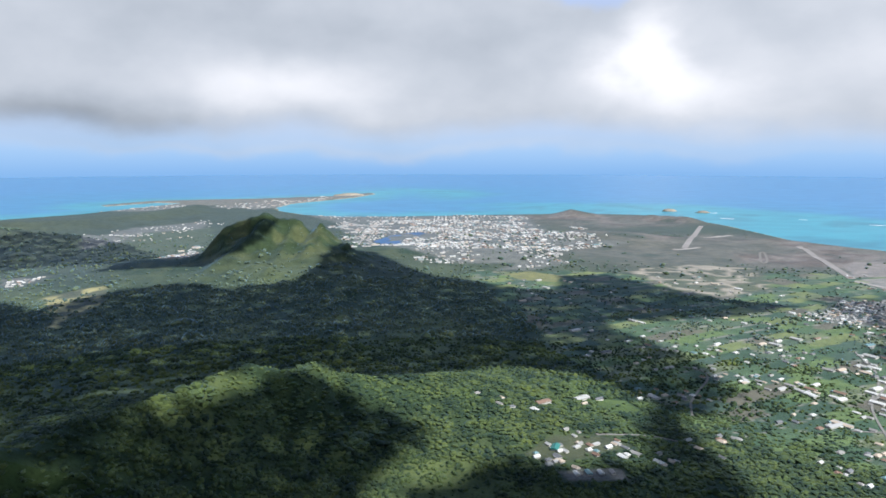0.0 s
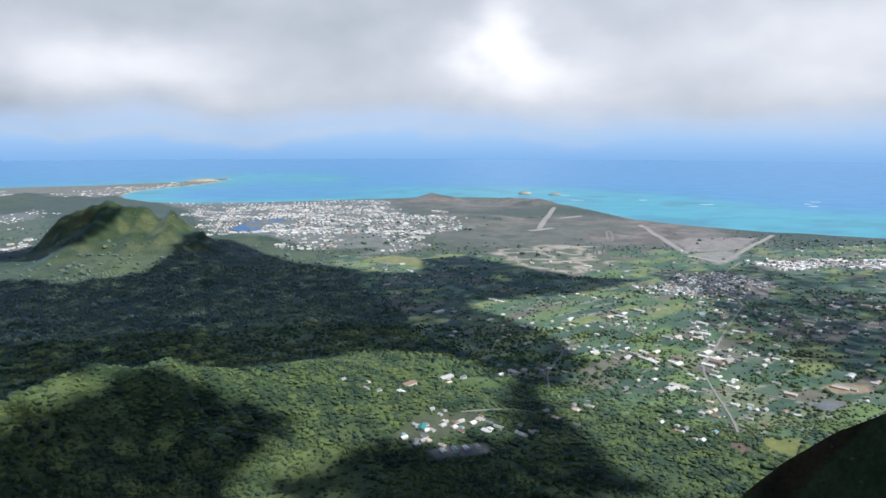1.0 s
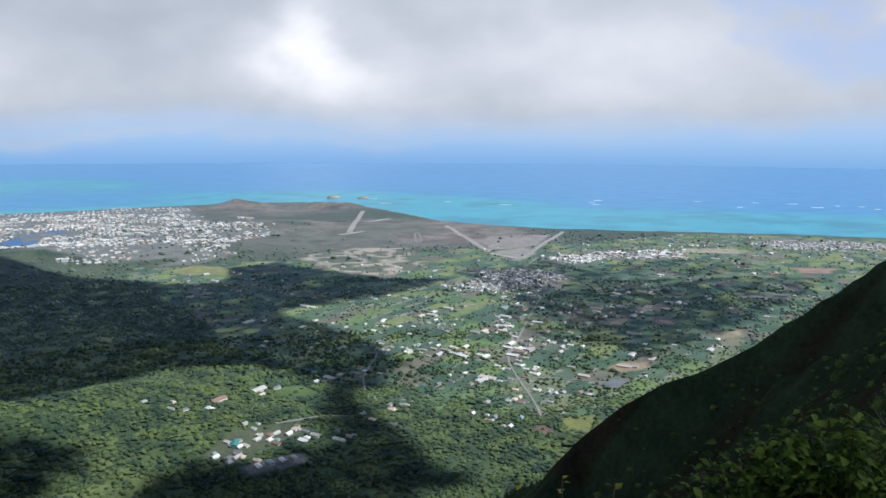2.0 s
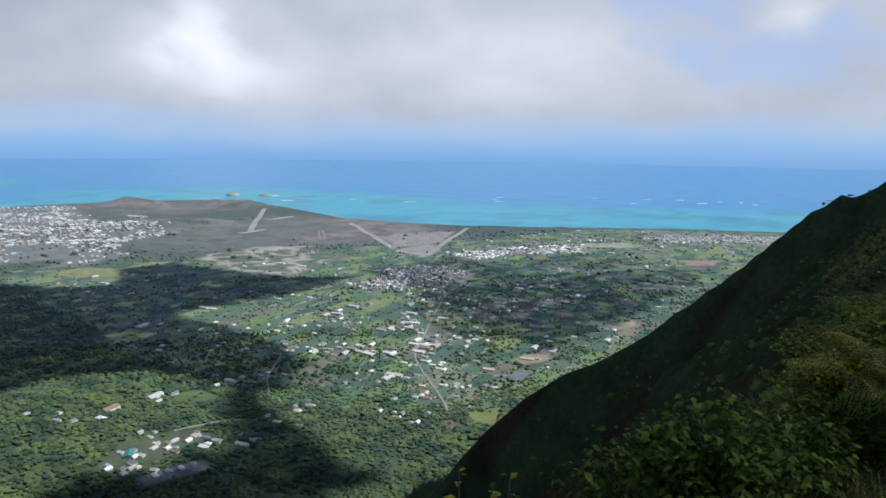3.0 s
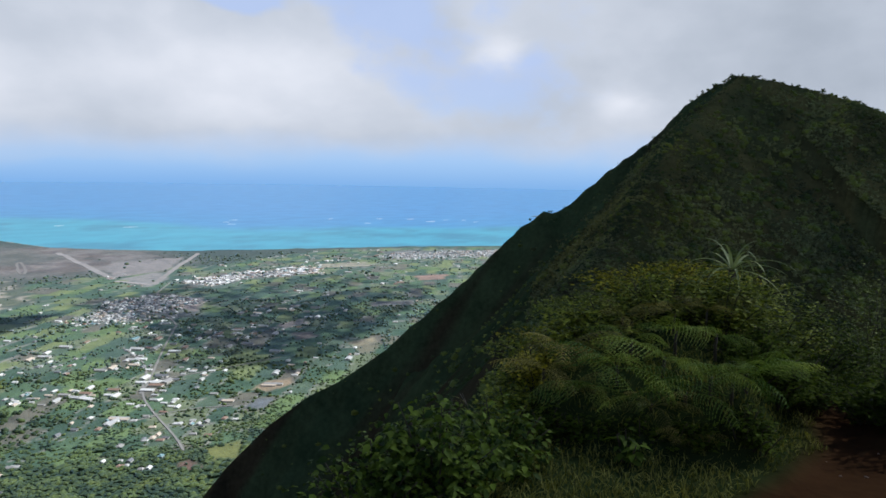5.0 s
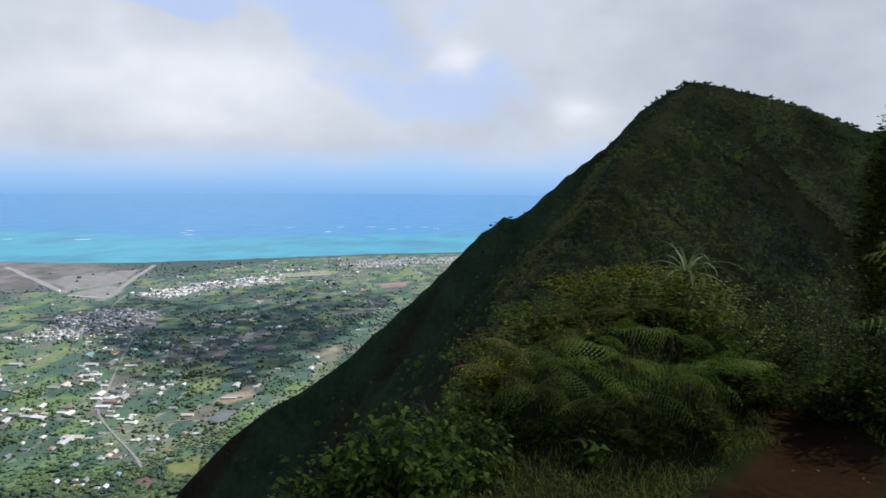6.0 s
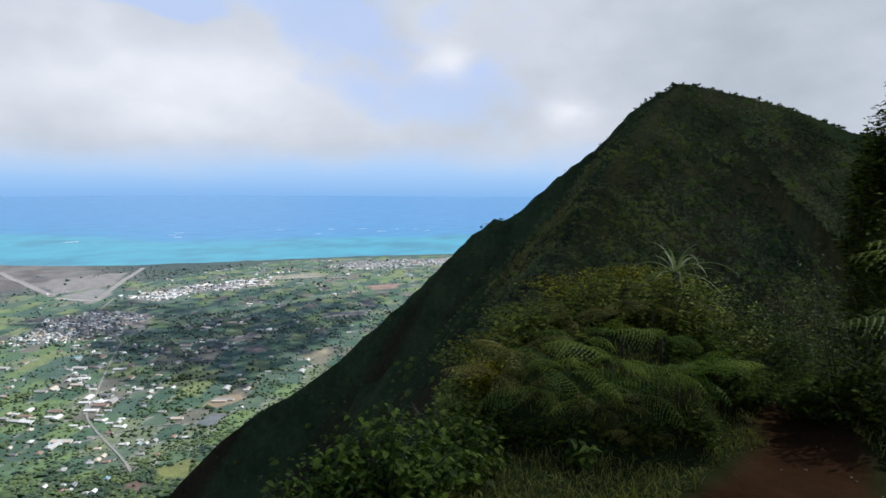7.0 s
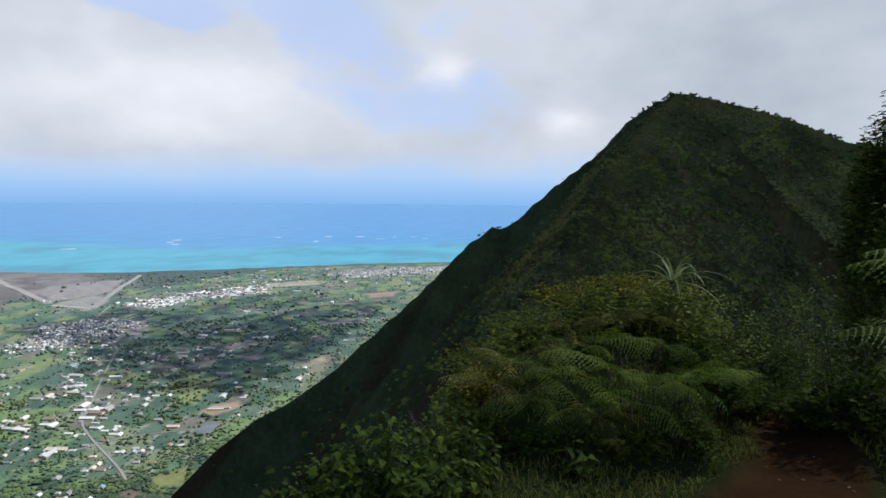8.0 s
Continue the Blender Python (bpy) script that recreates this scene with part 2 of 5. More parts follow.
def edge(x, y, poly):
    """Signed distance in plan to a closed outline, positive inside."""
    d, _, _ = along(x, y, [(px, py, 0) for px, py in poly + poly[:1]])
    return np.where(inside(x, y, poly), d, -d)


COAST = [(-3200, 900), (-1400, 1250), (-876, 1368), (-790, 1500), (-740, 1700), (-700, 1860), (-780, 1880), (-850, 1740), (-880, 1790), (-820, 1960), (-700, 2010), (-560, 2060), (-352, 2190), (-250, 2400), (-225, 2330), (-270, 2120), (-400, 1850), (-410, 1700), (-378, 1600), (-299, 1490), (-209, 1438), (-99, 1446), (60, 1478), (183, 1500), (300, 1520), (420, 1490), (495, 1390), (515, 1255), (519, 1130), (522, 1030), (566, 945), (632, 855), (735, 775), (866, 680), (1006, 555), (1250, 330), (1800, 100), (3200, -600), (3200, -3200), (-3200, -3200)]
OLOMANA = [(-276.8, 691.9, 6), (-253.5, 700.8, 19.3), (-243.7, 707.5, 31.2), (-229.3, 714.3, 51.5), (-210.0, 725.5, 59.9), (-186.0, 737.1, 68.5), (-174.8, 739.9, 60.4), (-153.6, 739.4, 59.9), (-141.4, 736.6, 44.5), (-130.3, 733.8, 58.0), (-118.0, 740.9, 42.1), (-101.7, 753.4, 25.1), (-55.5, 798.3, 6)]
SPUR = [(-130, 130, 70), (-102.8, 166.0, 53.0), (-101.0, 178.7, 53.9), (-91.0, 200.6, 50.5), (-84.4, 219.6, 49.2), (-79.0, 237.5, 49.2), (-72.4, 250.0, 49.6), (-58.7, 253.5, 45.2), (-50.2, 265.5, 45.3), (-41.6, 267.0, 39.8), (-22.4, 279.3, 33.9), (3.8, 300.1, 29.2), (40, 320, 18)]
SHOULDER = [(58, 111, 6), (72, 113, 34), (80, 115, 49.6), (93.7, 117.2, 59.9), (100.6, 111.3, 68.7), (106.5, 105.6, 74.7), (116.1, 96.6, 81.8), (122.9, 89.4, 90.1), (130.9, 81.2, 99.8), (140.6, 72.1, 112.3), (143.7, 68.0, 116.0), (146.2, 64.9, 116.2), (151.9, 56.3, 125.4), (157.9, 47.8, 133.3), (161.5, 42.5, 140.5), (164.9, 37.0, 145.0), (166.9, 32.4, 146.9)]
CREST = [(-60, -30, 127), (-12, -6, 124.6), (0, 0, 123.4), (5, 1.2, 123.0), (12, 4, 122), (30, 12, 117.5), (55, 24, 113.8), (85, 30, 116.5), (119, 36, 125.5), (150, 36, 139), (166.9, 32.4, 146.9), (170.6, 21.9, 144.3), (175.8, 9.4, 140.5), (180.0, -1.9, 135.5), (230, -60, 133), (330, -140, 130)]
KAIWA = [(170, 1490, 3), (188.0, 1478.2, -5.2), (229.2, 1472.4, 2.5), (269.7, 1465.5, 15.0), (302.2, 1448.9, 9.2), (333.9, 1431.7, 1.2), (406.1, 1360.8, 11.8), (462.5, 1300.3, 12.6), (490, 1300, 4)]
LEFT_HILL = [(-800, 860, 52), (-567.2, 884.0, 33.3), (-530.6, 894.8, 28.5), (-487.7, 896.2, 24.0), (-444.4, 896.1, 12.1)]
FAR_HILL = [(-1000, 1150, 40), (-701.5, 1094.8, 23.2), (-644.2, 1152.5, 19.7), (-611.3, 1282.0, 16.2), (-572.8, 1451.3, 16.1), (-566.8, 1603.0, 15.2)]


LAKE = [(-89, 964), (-102, 1005), (-82, 1076), (-65, 1107), (-41, 1127), (-14, 1095), (-10, 1057), (-25, 1026), (-43, 1050), (-58, 1033), (-63, 999), (-53, 955), (-68, 941)]


def height(x, y):
    r = np.hypot(x, y)
    sea = edge(x, y, COAST)
    rough = grain(x, y, 60, 3, 5) - 0.5
    z = (3.0 + 4 * grain(x, y, 200, 5, 3)) * (1 - 0.6 * step(r, 800, 1200))
    # foothills under the cliffs
    z = z + 20 * np.exp(-(r / 200) ** 2) + 18 * step(-x, -40, 160) * np.exp(-((r - 200) / 230) ** 2)
    z = z + 10 * np.exp(-(((x - 15) / 80) ** 2 + ((y - 285) / 70) ** 2))
    # brown hills before the town
    z = z + 13 * np.exp(-(((x - 215) / 120) ** 2 + ((y - 1000) / 75) ** 2)) + 9 * np.exp(-(((x - 90) / 90) ** 2 + ((y - 800) / 70) ** 2))
    d, h, s = along(x, y, OLOMANA)
    z = z + 15 * np.exp(-(d / 125) ** 1.6)
    gully = 1 + 1.5 * (grain(x, y, 20, 8, 4) - 0.5)
    dg = d * gully
    z = np.maximum(z, z + (h - z) * (0.66 * np.exp(-dg / 13) + 0.34 * np.exp(-dg / 60)))
    for rib, wide in (([(-188, 730, 60), (-200, 690, 40), (-222, 640, 20)], 11), ([(-160, 731, 52), (-162, 700, 35), (-165, 650, 18)], 10), ([(-129, 727, 48), (-126, 700, 32), (-120, 655, 18)], 10)):
        d, h, s = along(x, y, rib)
        z = np.maximum(z, z + (h - z) * np.exp(-(d * gully / wide) ** 1.1))
    for line, wide in ((LEFT_HILL, 80), (FAR_HILL, 55), (KAIWA, 28)):
        d, h, s = along(x, y, line)
        z = np.maximum(z, z + (h - z) * np.exp(-(d * (1 + 1.6 * rough) / wide) ** 1.4))
    d, h, s = along(x, y, SPUR)
    z = np.maximum(z, z + (h - z) * np.exp(-(d * (1 + 0.7 * rough) / 28) ** 1.3))
    z = z + rough * 6 * np.exp(-((r - 280) / 170) ** 2) * step(40 - x, 0, 60)
    # lagoon basin
    z = z + (1.9 - z) * step(edge(x, y, LAKE), -45, -3)
    z = z + 5 * rough * step(r, 800, 1000) * step(1400 - r, 0, 200)
    # shore
    z = np.where(sea > 0, np.minimum(z, 0.35 + sea * 0.12 + 0.5 * np.maximum(sea - 14, 0)), -0.3 + np.maximum(sea, -60) * 0.08)
    # the ridge: spur and crest
    fold = grain(x, y, 16, 21, 4) - 0.5
    d, h, s = along(x, y, SHOULDER)
    z = np.maximum(z, h - d * (1.0 + 0.5 * fold) - 2.0 * (1 - np.exp(-d / 6)))
    d, h, s = along(x, y, CREST)
    flat = 1.45 + 0.1 * np.exp(-(r / 14) ** 2)
    fall = np.maximum(d - flat, 0)
    z = np.maximum(z, h - fall * np.where(s > 0, 1.1 + 0.9 * np.exp(-(r / 45) ** 2), 0.8) * (1 + 0.35 * fold * step(r, 8, 40)) + 0.05 * (grain(x, y, 0.8, 31, 3) - 0.5) * (r < 30))
    # mound beside the trail, bank on its other side
    z = z + 1.35 * np.exp(-(((x - 7.9) / 1.9) ** 2 + ((y - 2.1) / 1.2) ** 2)) + 0.9 * np.exp(-(((x - 6.4) / 1.0) ** 2 + ((y + 0.85) / 0.7) ** 2))
    # the steep little bank that the ferns grow on
    turn = np.degrees(np.arctan2(x, y))
    z = z + 0.42 * step(r, 4.9, 5.32) * step(8.2 - r, 0, 2.2) * step(turn, 62.5, 66.5) * step(83.5 - turn, 0, 3.0)
    return z, sea


def mesh_from(name, verts, faces, smooth=True):
    me = bpy.data.meshes.new(name)
    verts, faces = np.asarray(verts, np.float32), np.asarray(faces, np.int32)
    me.vertices.add(len(verts))
    me.vertices.foreach_set("co", verts.ravel())
    k = faces.shape[1]
    me.loops.add(faces.size)
    me.loops.foreach_set("vertex_index", faces.ravel())
    me.polygons.add(len(faces))
    me.polygons.foreach_set("loop_start", np.arange(0, faces.size, k, dtype=np.int32))
    me.polygons.foreach_set("use_smooth", np.full(len(faces), smooth))
    me.update(calc_edges=True)
    me.validate()
    return me


def colours(me, rgb):
    at = me.color_attributes.new("cover", "FLOAT_COLOR", "POINT")
    at.data.foreach_set("color", np.column_stack([rgb, np.ones(len(rgb))]).astype(np.float32).ravel())


def polar(az, rad):
    """Plan grid round the origin and its quads; az in degrees clockwise from +y, closed."""
    a, r = np.meshgrid(np.radians(az), rad, indexing="ij")
    n, m = len(az), len(rad)
    i = np.arange(n)[:, None] * m + np.arange(m - 1)[None, :]
    j = ((np.arange(n) + 1) % n)[:, None] * m + np.arange(m - 1)[None, :]
    quads = np.stack([i, i + 1, j + 1, j], -1).reshape(-1, 4)
    return (r * np.sin(a)).ravel(), (r * np.cos(a)).ravel(), quads


def mixed(a, b, k):
    return a * (1 - k[:, None]) + np.asarray(b) * k[:, None]


FOREST, BRIGHT, DRY, TOWN, SOIL = (0.042, 0.068, 0.028), (0.105, 0.135, 0.045), (0.235, 0.2, 0.178), (0.2, 0.2, 0.19), (0.052, 0.027, 0.014)
# town, farm and field outlines in plan
TOWNS = {
    "lagoon": [(-197, 1288), (-103, 1275), (168, 1372), (177, 955), (256, 933), (228, 904), (153, 908), (81, 726), (5, 731), (-100, 857)],
    "foothill": [(57, 705), (105, 769), (137, 746), (96, 708)],
    "estate": [(269, 509), (334, 573), (373, 566), (391, 508), (347, 459), (302, 475)],
    "crossing": [(430, 618), (517, 616), (600, 577), (567, 545), (499, 576), (443, 565)],
    "beach": [(792, 627), (990, 490), (900, 455), (726, 565)],
    "valley": [(-327, 773), (-324, 900), (-257, 730), (-286, 704)],
    "highway": [(-425, 657), (-375, 654), (-376, 610), (-393, 605)],
    "peninsula": [(-540, 1600), (-500, 1880), (-420, 1960), (-330, 2180), (-345, 1800), (-438, 1620)],
    "bay": [(-800, 1640), (-710, 1850), (-580, 1560), (-744, 1558)],
    "west": [(-527, 1005), (-536, 1193), (-452, 1320), (-365, 1062), (-420, 965), (-443, 841)],
    "shore": [(-290, 1470), (-100, 1425), (170, 1470), (168, 1372), (-103, 1275), (-197, 1288)],
}
GOLF = [(191, 721), (275, 766), (339, 746), (303, 624), (252, 593), (219, 590)]
GOLF_WEST = [(-332, 568), (-295, 600), (-269, 536), (-271, 469)]
MARSH = [(-406, 846), (-485, 1109), (-397, 1200), (-270, 760), (-353, 800)]
FIELDS = [
    ((0.27, 0.24, 0.22), [(448, 768), (479, 799), (570, 788), (483, 694), (412, 687)]),
    ((0.28, 0.26, 0.24), [(414, 677), (468, 691), (446, 642), (399, 608)]),
    ((0.33, 0.27, 0.24), [(352, 501), (387, 533), (400, 524), (356, 474)]),
    ((0.33, 0.30, 0.22), [(621, 597), (682, 566), (653, 538), (604, 572)]),
    ((0.24, 0.22, 0.19), [(473, 392), (509, 369), (491, 353), (459, 377)]),
    ((0.33, 0.28, 0.24), [(361, 390), (392, 390), (380, 372), (357, 376)]),
    ((0.21, 0.17, 0.14), [(350, 362), (362, 354), (354, 337), (338, 342)]),
    ((0.30, 0.20, 0.15), [(628, 453), (662, 429), (629, 414), (606, 430)]),
    ((0.30, 0.26, 0.17), [(352, 311), (375, 305), (365, 294), (347, 299)]),
    ((0.29, 0.22, 0.14), [(247, 284), (262, 290), (274, 282), (264, 273), (248, 274)]),
    ((0.2, 0.12, 0.085), [(159, 228), (166, 228), (163, 216), (157, 217)]),
    ((0.17, 0.18, 0.05), [(176, 232), (192, 229), (176, 211), (170, 220)]),
    ((0.22, 0.22, 0.09), [(60, 685), (89, 702), (120, 683), (109, 654), (73, 662)]),
    ((0.085, 0.095, 0.05), [(28, 240), (42, 257), (62, 262), (74, 254), (60, 246), (38, 233)]),
    ((0.2, 0.19, 0.18), [(39, 230), (63, 235), (64, 226), (42, 223)]),
    ((0.10, 0.145, 0.035), [(66, 303), (84, 312), (90, 296), (74, 290)]),
    ((0.15, 0.16, 0.17), [(222, 262), (236, 270), (244, 263), (228, 255)]),
]


def parcels(x, y, a, b, turn, seed):
    """Random number and distance to the edge for each oblong plot of a turned grid."""
    c, s = math.cos(radians(turn)), math.sin(radians(turn))
    bend = 8 * (grain(x, y, 70, seed + 5, 2) - 0.5)
    u, v = (x * c + y * s + bend) / a, (-x * s + y * c + bend) / b
    row = np.floor(v)
    u = u + 7.3 * hashed(row, row * 0 + 3, seed)
    iu = np.floor(u)
    fu, fv = u - iu, v - row
    rim = np.minimum(np.minimum(fu, 1 - fu) * a, np.minimum(fv, 1 - fv) * b)
    return hashed(iu, row, seed + 1), rim


def zones(x, y):
    """Share of each kind of land cover."""
    n1, n2 = grain(x, y, 70, 41, 5), grain(x, y, 14, 47, 4)
    r = np.hypot(x, y)
    town = np.zeros(len(x))
    for poly in TOWNS.values():
        town = np.maximum(town, step(edge(x, y, poly) + 14 * (n2 - 0.5), -6, 8))
    farm = step(x * 0.9 + 0.15 * y + 40 * (n1 - 0.5), 95, 165) * step(r, 265, 335) * step(730 - y + 50 * (n1 - 0.5), 0, 70) * step(edge(x, y, COAST), 15, 50)
    dry = np.clip(np.exp(-(((x - 250) / 190) ** 2 + ((y - 930) / 210) ** 2) ** 2) + np.exp(-(((x - 320) / 230) ** 2 + ((y - 1350) / 140) ** 2) ** 2)
                  + np.exp(-(((x - 470) / 110) ** 2 + ((y - 880) / 190) ** 2) ** 2), 0, 1)
    dry = dry * step(n1 + 0.25 * n2, 0.26, 0.5)
    ridge = step(95 - np.hypot(x - 100, y - 45), 0, 25) + step(160 - r, 0, 40)
    return n1, n2, town, farm * (1 - town), dry * (1 - town) * (1 - farm), np.clip(ridge, 0, 1)


TRAIL = [(-6, -5, 0), (1.2, -1.2, 0), (3.4, -0.05, 0), (4.6, 0.14, 0), (5.6, 0.12, 0), (7.2, 0.3, 0), (10, 0.9, 0), (16, 3.5, 0)]


def land_colours(x, y, z, sea):
    n1, n2, town, farm, dry, ridge = zones(x, y)
    r = np.hypot(x, y)
    c = np.tile(np.array(FOREST), (len(x), 1))
    c = mixed(c, BRIGHT, step(n1 + 0.5 * n2, 0.6, 0.95))
    # far ground painted greyer with distance, haze put into its colour
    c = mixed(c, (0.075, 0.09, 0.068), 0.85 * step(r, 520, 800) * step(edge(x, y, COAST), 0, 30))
    # dry brown hills, with green-grey scrub in patches
    scrub = np.clip(step(grain(x, y, 130, 141, 4), 0.42, 0.62) + 0.6 * step(grain(x, y, 34, 143, 4), 0.5, 0.66), 0, 1)
    c = mixed(c, mixed(mixed(np.tile(np.array(DRY), (len(x), 1)), (0.15, 0.12, 0.098), step(grain(x, y, 22, 147, 4), 0.45, 0.65)), (0.098, 0.112, 0.08), 0.6 * scrub), dry)
    peak, _, _ = along(x, y, OLOMANA)
    c = mixed(c, mixed(np.tile(np.array((0.036, 0.058, 0.024)), (len(x), 1)), (0.085, 0.1, 0.045), step(n2, 0.4, 0.68)), 0.9 * step(80 - peak, 0, 50))
    lot, rim = parcels(x, y, 26, 13, 32, 71)
    pick = np.array([(0.05, 0.085, 0.036), (0.10, 0.142, 0.04), (0.14, 0.165, 0.05), (0.055, 0.085, 0.045), (0.07, 0.11, 0.042), (0.075, 0.105, 0.05), (0.045, 0.075, 0.034), (0.12, 0.14, 0.06)])
    c = np.where((farm > 0.4)[:, None], pick[(lot * 7.999).astype(int)] * (1.4, 1.4, 1.7), c)
    c = mixed(c, (0.17, 0.145, 0.11), 0.8 * (farm > 0.4) * (hashed(np.floor(lot * 9973), np.floor(lot * 91), 5) > 0.86))
    c = mixed(c, (0.28, 0.27, 0.24), (farm > 0.4) * step(0.8 - rim, 0, 0.5) * (lot > 0.6))
    c = mixed(c, TOWN, town * (0.55 + 0.45 * n2))
    c = mixed(c, (0.10, 0.12, 0.075), step(edge(x, y, MARSH) + 30 * (n2 - 0.5), -8, 8))
    fair = step(np.abs(grain(x, y, 22, 91, 2) - 0.5), 0.12, 0.07)
    for poly, turf in ((GOLF, (0.36, 0.32, 0.26)), (GOLF_WEST, (0.4, 0.36, 0.17))):
        into = step(edge(x, y, poly) + 16 * (n2 - 0.5), -4, 4)
        c = mixed(c, turf, into * fair)
        c = mixed(c, (0.12, 0.125, 0.085), into * (1 - fair) * 0.8)
    for col, poly in FIELDS:
        c = mixed(c, col, step(edge(x, y, poly) + 3 * (n2 - 0.5), -1, 1))
    c = mixed(c, (0.24, 0.22, 0.19), step(y, 1600, 1750) * (0.5 + 0.5 * n2))
    c = mixed(c, (0.5, 0.45, 0.36), step(5 - sea, 0, 4) * (n2 > 0.35))
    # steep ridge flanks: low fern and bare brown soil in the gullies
    # the crest's left side is painted darker, its shade put into the colour
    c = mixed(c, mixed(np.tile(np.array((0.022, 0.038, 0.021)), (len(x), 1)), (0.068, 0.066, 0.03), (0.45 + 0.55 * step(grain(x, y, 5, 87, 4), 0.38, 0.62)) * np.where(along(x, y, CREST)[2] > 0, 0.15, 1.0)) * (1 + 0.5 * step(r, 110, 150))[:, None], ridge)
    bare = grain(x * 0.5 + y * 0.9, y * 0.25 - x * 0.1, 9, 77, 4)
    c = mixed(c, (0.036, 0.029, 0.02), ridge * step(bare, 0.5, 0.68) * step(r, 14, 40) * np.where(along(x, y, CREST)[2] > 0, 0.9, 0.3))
    # near ground painted darker, for the shade among the plants
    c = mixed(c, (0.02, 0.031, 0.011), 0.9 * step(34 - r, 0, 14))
    # worn dirt trail along the crest
    path, _, _ = along(x, y, TRAIL)
    c = mixed(c, SOIL, step(0.62 - 0.34 * step(r, 4.2, 5.8) + 0.5 * (grain(x, y, 0.7, 83, 4) - 0.5) - path, -0.15, 0.2))
    return c


az = np.concatenate([np.arange(-44, 0, 0.28), np.arange(0, 64, 0.36), np.arange(64, 108, 0.36), np.arange(108, 316, 4)])
rad = np.concatenate([[0.05], np.geomspace(0.6, 60, 90), np.geomspace(61, 118, 40), np.arange(119, 184, 1.0), np.geomspace(185, 660, 150), np.arange(663, 850, 2.6), np.geomspace(854, 2700, 110)])
gx, gy, quads = polar(az, rad)
gz, gsea = height(gx, gy)
ground = new("ground", mesh_from("ground", np.column_stack([gx, gy, gz]), quads))
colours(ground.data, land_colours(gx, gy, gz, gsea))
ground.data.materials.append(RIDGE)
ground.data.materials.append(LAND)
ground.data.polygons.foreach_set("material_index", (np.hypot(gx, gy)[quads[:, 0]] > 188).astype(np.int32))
tagged(ground, "forested volcanic coastal plain under steep green ridges", "ground", kind="structure")


def sea_colours(x, y):
    off = -edge(x, y, COAST)
    lag = off + 120 * (grain(x, y, 160, 61, 4) - 0.5)
    c = np.tile(np.array((0.06, 0.25, 0.50)), (len(x), 1))
    c = mixed(c, (0.045, 0.25, 0.47), step(900 - lag, 0, 600) * 0.8)
    shallow = step(430 - lag, 0, 140) * step(x + 0.4 * y, 650, 1000) + step(170 - lag, 0, 140)
    c = mixed(c, (0.055, 0.33, 0.44), np.clip(shallow, 0, 1))
    return mixed(c, (0.03, 0.2, 0.3), 0.6 * np.clip(shallow, 0, 1) * step(grain(x, y, 60, 67, 4), 0.56, 0.68))


sx, sy, squads = polar(np.concatenate([np.arange(-55, 115, 0.6), np.arange(115, 305, 6)]), np.concatenate([[300], np.geomspace(420, 4800, 110)]))
sea_sheet = new("sea", mesh_from("sea", np.column_stack([sx, sy, 0 * sx]), squads))
colours(sea_sheet.data, sea_colours(sx, sy))
sea_sheet.data.materials.append(SEA)
tagged(sea_sheet, "turquoise reef shallows and deep blue open ocean", "sea", kind="structure")


# ---- clouds whose shadows lie on the land ----
def icosphere(level):
    bm = bmesh.new()
    bmesh.ops.create_icosphere(bm, subdivisions=level, radius=1.0)
    v = np.array([p.co[:] for p in bm.verts])
    f = np.array([[p.index for p in q.verts] for q in bm.faces])
    bm.free()
    return v, f


def lumpy(level, rough, seed):
    """A knobbly ball of the given fineness."""
    v, f = icosphere(level)
    rng = np.random.default_rng(seed)
    waves = rng.normal(size=(7, 3)) * 2.4
    k = sum(np.sin(v @ a + i) for i, a in enumerate(waves)) / 7
    return v * (1 + rough * k + rough * 0.35 * rng.normal(size=len(v)))[:, None], f


def scatter(shapes, place, size, turn, pick):
    """One set of vertices and faces from many copies of a few shapes; size is (n, 3)."""
    vs, fs, base = [], [], 0
    for i, (v, f) in enumerate(shapes):
        who = np.where(pick == i)[0]
        if not len(who):
            continue
        c, s = np.cos(turn[who])[:, None], np.sin(turn[who])[:, None]
        p = v[None] * size[who][:, None, :]
        q = np.stack([p[..., 0] * c - p[..., 1] * s, p[..., 0] * s + p[..., 1] * c, p[..., 2]], -1) + place[who][:, None, :]
        vs.append(q.reshape(-1, 3))
        fs.append((f[None] + (base + np.arange(len(who)) * len(v))[:, None, None]).reshape(-1, f.shape[1]))
        base += len(who) * len(v)
    return np.concatenate(vs), np.concatenate(fs)


CLOUD_AT = 450.0


